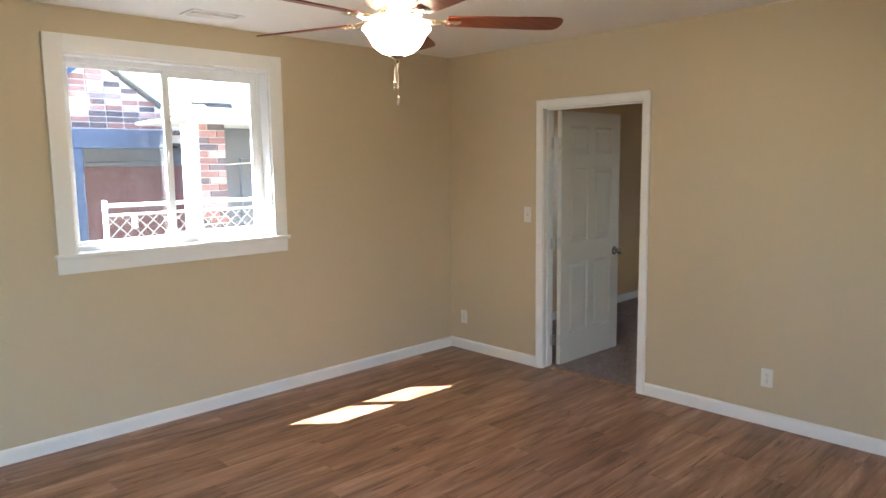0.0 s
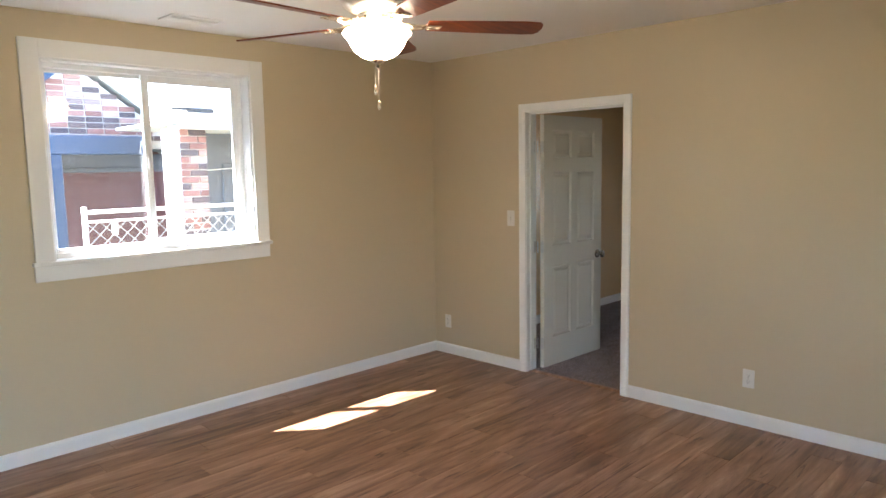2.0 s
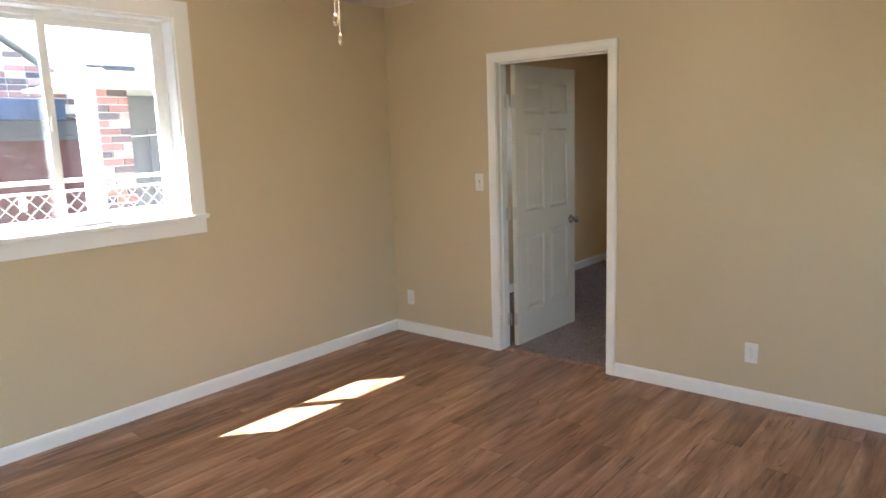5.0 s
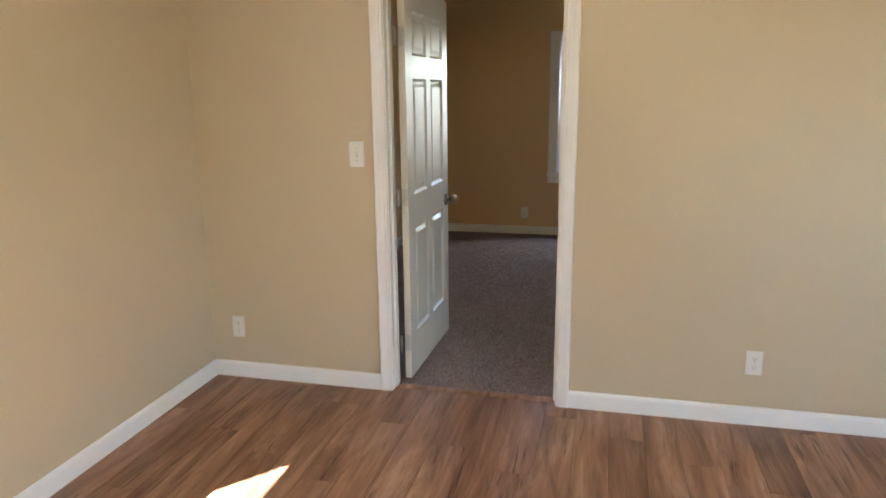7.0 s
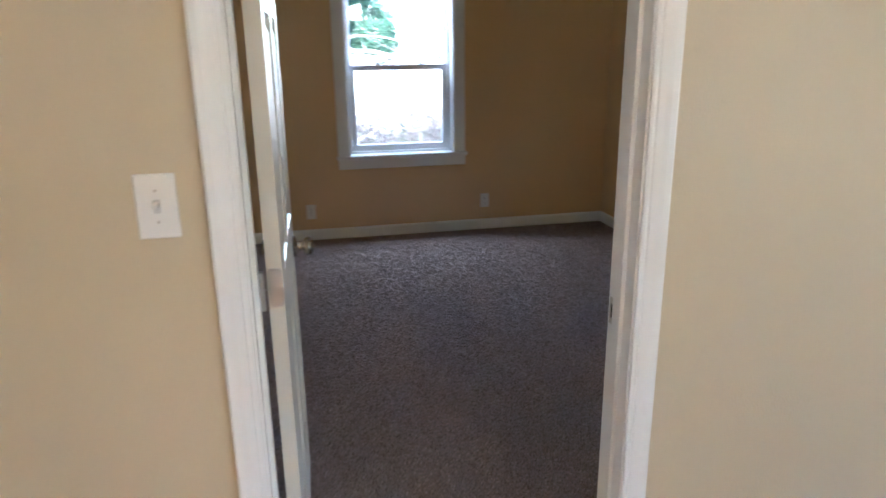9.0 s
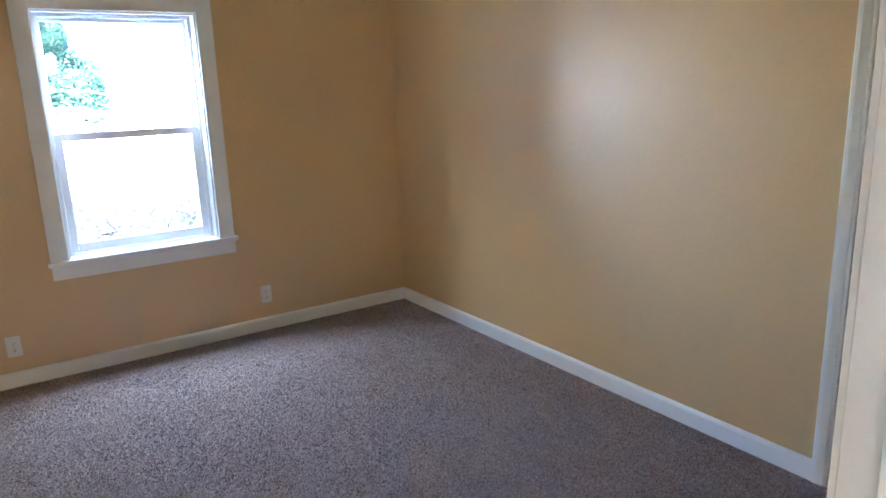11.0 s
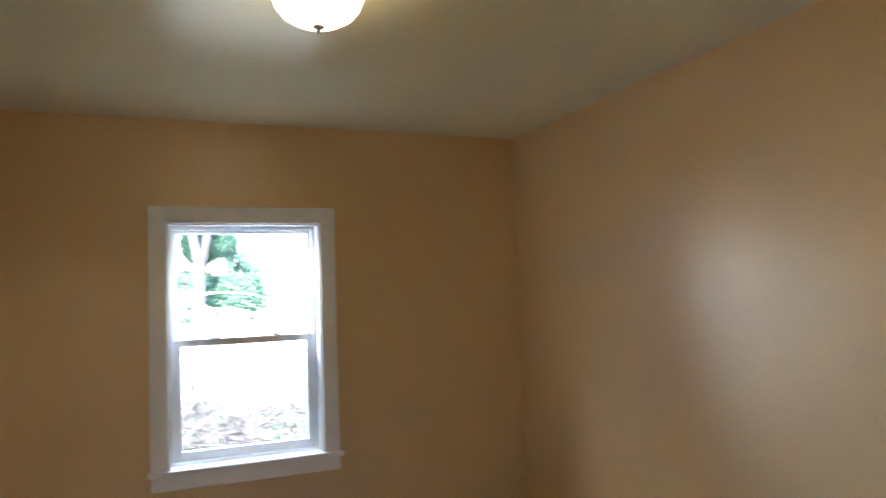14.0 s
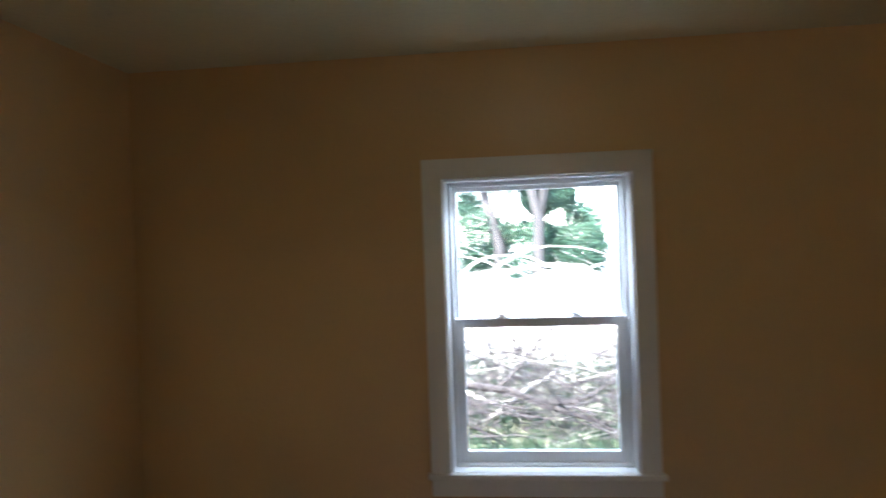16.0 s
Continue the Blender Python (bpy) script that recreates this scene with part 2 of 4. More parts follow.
def brick_material():
    k = Nodes("brick_face", (0.3, 0.12, 0.09), 0.9, spec=0.25)
    r = k.add("ShaderNodeObjectInfo").outputs["Random"]
    c = k.ramp(r, [(0.0, (0.17, 0.080, 0.068)), (0.32, (0.24, 0.125, 0.108)), (0.42, (0.34, 0.225, 0.20)), (0.56, (0.36, 0.26, 0.24)), (0.60, (0.060, 0.048, 0.055)), (1.0, (0.11, 0.080, 0.080))])
    c = k.mix(0.5, c, k.ramp(k.noise(60, 5, 0.7), [(0.3, (0.65, 0.65, 0.65)), (0.7, (1.2, 1.2, 1.2))]), "MULTIPLY")
    k.color(c)
    k.bump(k.noise(90, 5, 0.7), 0.5, 0.004)
    return k.m


BRICK = brick_material()


def leaf_material(name, a, b):
    k = Nodes(name, a, 0.55, spec=0.3)
    r = k.add("ShaderNodeNewGeometry").outputs["Random Per Island"]
    c = k.ramp(r, [(0.0, a), (1.0, b)])
    k.color(c)
    tl = k.add("ShaderNodeBsdfTranslucent")
    k.link(c, tl.inputs["Color"])
    m = k.add("ShaderNodeMixShader")
    m.inputs[0].default_value = 0.35
    k.link(k.b.outputs[0], m.inputs[1])
    k.link(tl.outputs[0], m.inputs[2])
    k.link(m.outputs[0], k.out.inputs["Surface"])
    return k.m


LEAF = leaf_material("tree_leaves", (0.015, 0.050, 0.033), (0.055, 0.112, 0.062))


# ---------------------------------------------------------------- mesh helpers
def box(bm, x0, x1, y0, y1, z0, z1, bevel=0.0, seg=1):
    """Adds a box, its edges rounded by bevel metres."""
    t = bmesh.new() if bevel else bm
    vs = [t.verts.new((x, y, z)) for x in (x0, x1) for y in (y0, y1) for z in (z0, z1)]
    for f in ((0, 1, 3, 2), (4, 6, 7, 5), (0, 4, 5, 1), (2, 3, 7, 6), (0, 2, 6, 4), (1, 5, 7, 3)):
        t.faces.new([vs[i] for i in f])
    if bevel:
        bmesh.ops.recalc_face_normals(t, faces=t.faces)
        bmesh.ops.bevel(t, geom=list(t.edges), offset=bevel, segments=seg, affect="EDGES", profile=0.5)
        me = bpy.data.meshes.new("tmp")
        t.to_mesh(me)
        t.free()
        bm.from_mesh(me)
        bpy.data.meshes.remove(me)
    return bm


def boxes(*bs, bevel=0.0):
    bm = bmesh.new()
    for b in bs:
        box(bm, *b, bevel=bevel)
    return bm


def lathe(bm, profile, center=(0, 0, 0), n=40, axis="z"):
    """Turns a profile of (radius, height) round an axis."""
    rings = []
    for r, h in profile:
        ring = []
        for i in range(n):
            a = 2 * math.pi * i / n
            p = (r * math.cos(a), r * math.sin(a), h)
            if axis == "x":
                p = (h, p[0], p[1])
            elif axis == "y":
                p = (p[0], h, p[1])
            ring.append(bm.verts.new(Vector(center) + Vector(p)))
        rings.append(ring)
    for a, b in zip(rings, rings[1:]):
        for i in range(n):
            bm.faces.new((a[i], a[(i + 1) % n], b[(i + 1) % n], b[i]))
    for ring in (rings[0], rings[-1]):
        if (ring[0].co - ring[n // 2].co).length > 1e-4:
            bm.faces.new(ring)
    return bm


def tube(bm, pts, radii, n=6):
    """A bent, tapering rod through pts."""
    rings, pts = [], [Vector(p) for p in pts]
    for i, p in enumerate(pts):
        d = (pts[min(i + 1, len(pts) - 1)] - pts[max(i - 1, 0)]).normalized()
        u = d.orthogonal().normalized() if i == 0 else (u - d * u.dot(d)).normalized()
        v = d.cross(u)
        r = radii[i] if isinstance(radii, (list, tuple)) else radii
        rings.append([bm.verts.new(p + (u * math.cos(2 * math.pi * k / n) + v * math.sin(2 * math.pi * k / n)) * r) for k in range(n)])
    for a, b in zip(rings, rings[1:]):
        for k in range(n):
            bm.faces.new((a[k], a[(k + 1) % n], b[(k + 1) % n], b[k]))
    bm.faces.new(rings[0])
    bm.faces.new(rings[-1])
    return bm


def extrude_profile(bm, prof, a, b, out, up):
    """Sweeps a flat profile of (out, up) pairs from a to b."""
    a, b, out, up = Vector(a), Vector(b), Vector(out), Vector(up)
    ends = [[bm.verts.new(p + out * o + up * u) for o, u in prof] for p in (a, b)]
    n = len(prof)
    for i in range(n):
        bm.faces.new((ends[0][i], ends[0][(i + 1) % n], ends[1][(i + 1) % n], ends[1][i]))
    bm.faces.new(ends[0])
    bm.faces.new(ends[1])
    return bm


def mesh_of(name, bm, smooth=False):
    bmesh.ops.recalc_face_normals(bm, faces=bm.faces)
    me = bpy.data.meshes.new(name)
    bm.to_mesh(me)
    bm.free()
    if smooth:
        for p in me.polygons:
            p.use_smooth = True
    return me


def part(name, bm, material, parent=None, label="", smooth=False):
    me = mesh_of(name, bm, smooth)
    me.materials.append(material)
    ob = new(name, me)
    ob.parent = parent
    if label:
        ob["label"] = label
    return ob


def thing(name, label, category, group="", kind="", at=(0, 0, 0)):
    ob = new(name)
    ob.empty_display_size = 0.05
    ob.location = at
    return tagged(ob, label, category, group, kind)


def structure(name, bm, material, label, category, smooth=False):
    return tagged(part(name, bm, material, None, "", smooth), label, category, "", "structure")


# ---------------------------------------------------------------- plan
AX0, AY0 = -5.3, -5.2            # far corner of the living room
AH, BH = 2.540, 2.57             # ceilings
BX0, BX1, BY0, BY1 = 0.12, 4.08, -3.70, -0.06
DY0, DY1, DH = -1.867, -1.033, 2.045   # clear door opening
WA = (-3.061, -1.763, 1.137, 2.289)    # window in the living room: x, x, z, z
WB = (-2.383, -1.548, 0.662, 1.995)    # window in the bedroom: y, y, z, z
CX0, CX1, CH = 0.22, 0.955, 2.03       # closet opening in the bedroom's south wall

# ---------------------------------------------------------------- walls
wall_north = structure("wall_north", boxes(
    (AX0 - 0.14, WA[0], 0, 0.18, -0.3, AH + 0.1), (WA[1], 0.06, 0, 0.18, -0.3, AH + 0.1),
    (WA[0], WA[1], 0, 0.18, -0.3, WA[2]), (WA[0], WA[1], 0, 0.14, WA[3], AH + 0.1)),
    WALL, "beige painted wall with a wide window", "wall")
SO = (-5.15, -3.45, 0.1, 2.1)         # unseen opening, added behind the camera for fill light: x, x, z, z
wall_west = structure("wall_west", boxes((AX0 - 0.14, AX0, AY0 - 0.14, 0, -0.3, AH + 0.1)), WALL, "plain beige painted wall", "wall")
wall_south = structure("wall_south", boxes(
    (AX0, SO[0], AY0 - 0.14, AY0, -0.3, AH + 0.1), (SO[1], 0.12, AY0 - 0.14, AY0, -0.3, AH + 0.1),
    (SO[0], SO[1], AY0 - 0.14, AY0, -0.3, SO[2]), (SO[0], SO[1], AY0 - 0.14, AY0, SO[3], AH + 0.1)),
    WALL, "plain beige painted wall with a wide opening added for fill light", "wall")
wall_middle = structure("wall_middle", boxes(
    (0, 0.06, AY0, DY0 - 0.018, -0.3, AH + 0.1), (0, 0.06, DY1 + 0.018, 0, -0.3, AH + 0.1),
    (0, 0.06, DY0 - 0.018, DY1 + 0.018, DH + 0.018, AH + 0.1)), WALL, "beige painted wall with a doorway", "wall")
wall_middle_back = structure("wall_bedroom_west", boxes(
    (0.06, 0.12, AY0, DY0 - 0.018, -0.3, AH + 0.1), (0.06, 0.12, DY1 + 0.018, 0.18, -0.3, AH + 0.1),
    (0.06, 0.12, DY0 - 0.018, DY1 + 0.018, DH + 0.018, AH + 0.1)), WALL_B, "tan painted bedroom wall with a doorway", "wall")
wall_bedroom_north = structure("wall_bedroom_north", boxes((0.12, BX1 + 0.17, BY1, 0.18, -0.3, BH + 0.1)), WALL_B, "tan painted bedroom wall", "wall")
wall_bedroom_east = structure("wall_bedroom_east", boxes(
    (BX1, BX1 + 0.17, -4.5, WB[0], -0.3, BH + 0.1), (BX1, BX1 + 0.17, WB[1], BY1, -0.3, BH + 0.1),
    (BX1, BX1 + 0.17, WB[0], WB[1], -0.3, WB[2]), (BX1, BX1 + 0.17, WB[0], WB[1], WB[3], BH + 0.1)),
    WALL_B, "tan painted bedroom wall with a sash window", "wall")
wall_bedroom_south = structure("wall_bedroom_south", boxes(
    (CX1 + 0.018, BX1, BY0 - 0.11, BY0, -0.3, BH + 0.1), (0.12, CX0 - 0.018, BY0 - 0.11, BY0, -0.3, BH + 0.1),
    (CX0 - 0.018, CX1 + 0.018, BY0 - 0.11, BY0, CH + 0.018, BH + 0.1)), WALL_B, "tan semi-gloss bedroom wall with a closet opening", "wall")
closet_wall = structure("wall_closet", boxes((0.12, BX1, -4.5, -4.4, -0.3, BH + 0.1), (1.55, 1.63, -4.4, BY0 - 0.11, -0.3, BH + 0.1)), WALL_B, "tan painted wall inside the closet", "wall")

# ---------------------------------------------------------------- ceilings, roof
structure("ceiling", boxes((AX0, 0, AY0, 0, AH, AH + 0.09)), CEIL, "off-white painted living room ceiling", "ceiling")
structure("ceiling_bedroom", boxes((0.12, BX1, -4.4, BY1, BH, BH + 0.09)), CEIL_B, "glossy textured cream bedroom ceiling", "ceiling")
structure("roof", boxes((AX0 - 0.3, BX1 + 0.35, AY0 - 0.3, 0.55, AH + 0.12, AH + 0.2)), WHITE_OLD, "flat eave and roof over the rooms", "roof")


# ---------------------------------------------------------------- floors
floor = structure("floor", boxes((AX0, 0.03, AY0, 0, -0.06, -0.004)), DARK, "brown hickory-look plank floor", "floor")
structure("floor_bedroom", boxes((0.075, BX1, -4.4, BY1, -0.06, 0.004)), CARPET, "taupe cut-pile carpet", "carpet")

# ---------------------------------------------------------------- trim
BASE_PROF = [(0, 0), (0.013, 0), (0.013, 0.070), (0.010, 0.079), (0.006, 0.084), (0.002, 0.087), (0, 0.087)]


def baseboard(name, runs):
    bm = bmesh.new()
    for a, b, out in runs:
        extrude_profile(bm, BASE_PROF, a, b, out, (0, 0, 1))
    return structure(name, bm, TRIM, "white painted wooden baseboard", "baseboard")


CW = 0.062
baseboard("baseboard_north", [((AX0, 0, 0), (0, 0, 0), (0, -1, 0))])
baseboard("baseboard_west", [((AX0, AY0, 0), (AX0, -0.013, 0), (1, 0, 0))])
baseboard("baseboard_south", [((AX0 + 0.013, AY0, 0), (-0.013, AY0, 0), (0, 1, 0))])
baseboard("baseboard_middle", [((0, AY0, 0), (0, DY0 - CW, 0), (-1, 0, 0)), ((0, DY1 + CW, 0), (0, -0.013, 0), (-1, 0, 0))])
baseboard("baseboard_bedroom_north", [((BX0, BY1, 0.004), (BX1 - 0.013, BY1, 0.004), (0, -1, 0))])
baseboard("baseboard_bedroom_east", [((BX1, BY0, 0.004), (BX1, BY1, 0.004), (-1, 0, 0))])
baseboard("baseboard_bedroom_south", [((CX1 + CW, BY0, 0.004), (BX1 - 0.013, BY0, 0.004), (0, 1, 0))])
baseboard("baseboard_bedroom_west", [((BX0, DY1 + CW, 0.004), (BX0, BY1 - 0.013, 0.004), (1, 0, 0)), ((BX0, BY0, 0.004), (BX0, DY0 - CW, 0.004), (1, 0, 0))])

# casing profile: across the board, proud of the wall; the inner edge comes first
CAS_PROF = [(0, 0), (0, 0.009), (0.006, 0.011), (0.012, 0.010), (0.016, 0.013), (0.030, 0.015), (0.042, 0.018), (0.055, 0.018), (0.060, 0.015), (0.062, 0.010), (0.062, 0)]


def door_casing(name, axis, w0, w1, top, plane, out, foot, label):
    """Three mitred boards round an opening; axis is the direction in which it is wide."""
    bm = bmesh.new()
    rv = 0.005

    def pt(w, z, o):
        return (plane + out * o, w, z) if axis == "y" else (w, plane + out * o, z)

    for side in (-1, 1):
        edge = w0 - rv if side < 0 else w1 + rv
        low = [bm.verts.new(pt(edge + side * a, foot, o)) for a, o in CAS_PROF]
        high = [bm.verts.new(pt(edge + side * a, top + rv + a, o)) for a, o in CAS_PROF]
        for r0, r1 in ((low, high),):
            for i in range(len(CAS_PROF)):
                j = (i + 1) % len(CAS_PROF)
                bm.faces.new((r0[i], r0[j], r1[j], r1[i]))
        bm.faces.new(low)
        if side < 0:
            left = high
        else:
            for i in range(len(CAS_PROF)):
                j = (i + 1) % len(CAS_PROF)
                bm.faces.new((left[i], left[j], high[j], high[i]))
    return structure(name, bm, TRIM, label, "trim")


door_casing("trim_doorway", "y", DY0, DY1, DH, 0.0, -1, 0.0, "white moulded casing round the doorway")
door_casing("trim_doorway_bedroom", "y", DY0, DY1, DH, BX0, 1, 0.004, "white moulded casing round the doorway")
door_casing("trim_closet", "x", CX0, CX1, CH, BY0, 1, 0.004, "white moulded casing round the closet opening")

structure("door_jamb", boxes(
    (0.0, 0.12, DY1, DY1 + 0.018, 0, DH + 0.018), (0.0, 0.12, DY0 - 0.018, DY0, 0, DH + 0.018), (0.0, 0.12, DY0, DY1, DH, DH + 0.018),
    (0.040, 0.078, DY1 - 0.011, DY1, 0.0, DH), (0.040, 0.078, DY0, DY0 + 0.011, 0.0, DH), (0.040, 0.078, DY0 + 0.011, DY1 - 0.011, DH - 0.011, DH), bevel=0.0012),
    TRIM, "white painted door jamb with stops", "door frame")
structure("closet_jamb", boxes((CX0 - 0.018, CX0, BY0 - 0.11, BY0, 0, CH + 0.018), (CX1, CX1 + 0.018, BY0 - 0.11, BY0, 0, CH + 0.018), (CX0, CX1, BY0 - 0.11, BY0, CH, CH + 0.018)),
          TRIM, "white painted closet jamb", "door frame")
structure("threshold", extrude_profile(bmesh.new(), [(-0.022, 0), (-0.020, 0.004), (-0.006, 0.0085), (0.016, 0.0085), (0.022, 0.004), (0.022, -0.004), (-0.022, -0.004)],
          (0.055, DY0, 0.0), (0.055, DY1, 0.0), (1, 0, 0), (0, 0, 1)), PLANK, "brown wood-look reducer strip in the doorway", "threshold")


# ---------------------------------------------------------------- windows
def window_casing(bm, u0, u1, z0, z1, w, proud, put):
    """Flat boards round a window: two sides and a head, butted."""
    for a, b, c, d in ((u0 - w, u0, z0, z1 + w), (u1, u1 + w, z0, z1 + w), (u0, u1, z1, z1 + w)):
        box(bm, *put(a, b, 0, proud, c, d), bevel=0.002)
    return bm


def put_a(u0, u1, o0, o1, z0, z1):
    return (u0, u1, -o1, -o0, z0, z1)


def put_b(u0, u1, o0, o1, z0, z1):
    return (BX1 - o1, BX1 - o0, u0, u1, z0, z1)


def sash(u0, u1, z0, z1, d0, d1, w, put, wb=None):
    """A sash frame from depth d0 to d1 (behind the wall's face), members w wide."""
    wb = wb or w
    return boxes(put(u0, u0 + w, -d1, -d0, z0, z1), put(u1 - w, u1, -d1, -d0, z0, z1),
                 put(u0 + w, u1 - w, -d1, -d0, z1 - w, z1), put(u0 + w, u1 - w, -d1, -d0, z0, z0 + wb), bevel=0.0025)


def pane(u0, u1, z0, z1, d, put, mat, parent):
    ob = part("pane", boxes(put(u0, u1, -d - 0.004, -d, z0, z1)), mat, parent, "clear glass pane")
    ob.visible_shadow = False
    return ob


def window_a():
    u0, u1, z0, z1 = WA
    w = tagged(new("window_1"), "white vinyl sliding window with wide flat casing", "window", "", "structure")
    bm = window_casing(bmesh.new(), u0, u1, z0, z1, 0.098, 0.018, put_a)
    part("window_casing", bm, TRIM, w, "flat white painted casing boards")
    part("window_sill", boxes(put_a(u0 - 0.115, u1 + 0.115, 0.0, 0.032, z0 - 0.02, z0 + 0.006), bevel=0.004), TRIM, w, "white painted window stool")
    part("apron", boxes(put_a(u0 - 0.105, u1 + 0.098, 0, 0.016, z0 - 0.108, z0 - 0.021), bevel=0.002), TRIM, w, "white painted apron board")
    part("reveal", boxes(put_a(u0, u0 + 0.012, -0.178, 0, z0, z1), put_a(u1 - 0.012, u1, -0.178, 0, z0, z1), put_a(u0 + 0.012, u1 - 0.012, -0.178, 0, z1 - 0.012, z1),
         put_a(u0 + 0.012, u1 - 0.012, -0.178, 0.0, z0 - 0.004, z0 + 0.006)), VINYL, w, "white reveal lining")
    a, b, c, d = u0 + 0.012, u1 - 0.012, z0 + 0.006, z1 - 0.012
    fr = part("window_frame", sash(a, b, c, d, 0.095, 0.168, 0.030, put_a), VINYL, w, "white vinyl outer frame")
    m = -2.436
    fix = part("fixed_sash", sash(a + 0.028, m + 0.02, c + 0.028, d - 0.028, 0.132, 0.160, 0.024, put_a), VINYL, w)
    pane(a + 0.050, m - 0.002, c + 0.050, d - 0.050, 0.145, put_a, GLASS_A, fix)
    sl = part("sliding_sash", sash(m - 0.024, b - 0.028, c + 0.028, d - 0.028, 0.101, 0.129, 0.045, put_a), VINYL, w)
    pane(m + 0.019, b - 0.071, c + 0.071, d - 0.071, 0.114, put_a, GLASS_A, sl)
    part("latch", boxes(put_a(m - 0.012, m + 0.006, -0.101, -0.089, 1.66, 1.74), bevel=0.003), VINYL, sl, "small white sash latch")


def window_b():
    u0, u1, z0, z1 = WB
    w = tagged(new("window_2"), "white vinyl double-hung window with flat casing", "window", "", "structure")
    part("window_casing", window_casing(bmesh.new(), u0, u1, z0, z1, 0.092, 0.018, put_b), TRIM, w, "flat white painted casing boards")
    part("window_sill", boxes(put_b(u0 - 0.112, u1 + 0.105, 0.0, 0.034, z0 - 0.022, z0 + 0.005), bevel=0.004), TRIM, w, "white painted window stool")
    part("apron", boxes(put_b(u0 - 0.095, u1 + 0.090, 0, 0.016, z0 - 0.10, z0 - 0.023), bevel=0.002), TRIM, w, "white painted apron board")
    part("reveal", boxes(put_b(u0, u0 + 0.010, -0.168, 0, z0, z1), put_b(u1 - 0.010, u1, -0.168, 0, z0, z1), put_b(u0 + 0.010, u1 - 0.010, -0.168, 0, z1 - 0.010, z1),
         put_b(u0 + 0.010, u1 - 0.010, -0.168, 0.0, z0 - 0.004, z0 + 0.005)), VINYL, w, "white reveal lining")
    a, b, c, d = u0 + 0.010, u1 - 0.010, z0 + 0.005, z1 - 0.010
    part("window_frame", sash(a, b, c, d, 0.075, 0.160, 0.020, put_b), VINYL, w, "white vinyl outer frame")
    mid = 1.335
    up = part("upper_sash", sash(a + 0.018, b - 0.018, mid - 0.012, d - 0.018, 0.122, 0.150, 0.022, put_b), VINYL, w)
    pane(a + 0.038, b - 0.038, mid + 0.008, d - 0.038, 0.136, put_b, GLASS_B, up)
    lo = part("lower_sash", sash(a + 0.018, b - 0.018, c + 0.018, mid + 0.018, 0.086, 0.116, 0.042, put_b, 0.052), VINYL, w)
    pane(a + 0.058, b - 0.058, c + 0.068, mid - 0.022, 0.102, put_b, GLASS_B, lo)
    for y in (u0 + 0.25, u1 - 0.25):
        bm = boxes(put_b(y - 0.028, y + 0.028, -0.116, -0.090, mid + 0.018, mid + 0.026), bevel=0.002)
        lathe(bm, [(0.013, mid + 0.026), (0.013, mid + 0.036), (0.008, mid + 0.039)], (BX1 + 0.103, y, 0), 16)
        box(bm, *put_b(y - 0.004, y + 0.034, -0.110, -0.098, mid + 0.029, mid + 0.036), bevel=0.002)
        part("sash_lock", bm, VINYL, lo, "white cam lock on the meeting rail")


window_a()
window_b()


# ---------------------------------------------------------------- six-panel door, open into the bedroom
def panel_field(bm, x0, x1, z0, z1, y, n):
    """A moulded panel: sticking slopes in, a flat, then a raised field. n is the outward side (+1 or -1) along y."""
    rings = [(0, 0), (0.004, -0.005), (0.013, -0.012), (0.022, -0.012), (0.042, -0.003)]
    vs = [[bm.verts.new((x, y + n * h, z)) for x, z in ((x0 + i, z0 + i), (x1 - i, z0 + i), (x1 - i, z1 - i), (x0 + i, z1 - i))] for i, h in rings]
    for a, b in zip(vs, vs[1:]):
        for i in range(4):
            bm.faces.new((a[i], a[(i + 1) % 4], b[(i + 1) % 4], b[i]))
    bm.faces.new(vs[-1])


def rounded_plate(x0, x1, y0, y1, z0, z1, r=0.008):
    """A thin plate across x with rounded corners in the yz plane."""
    bm, pts = bmesh.new(), []
    for cy, cz, a0 in ((y1 - r, z1 - r, 0), (y0 + r, z1 - r, 90), (y0 + r, z0 + r, 180), (y1 - r, z0 + r, 270)):
        for k in range(5):
            a = radians(a0 + k * 22.5)
            pts.append((cy + r * math.cos(a), cz + r * math.sin(a)))
    return extrude_profile(bm, pts, (x0, 0, 0), (x1, 0, 0), (0, 1, 0), (0, 0, 1))


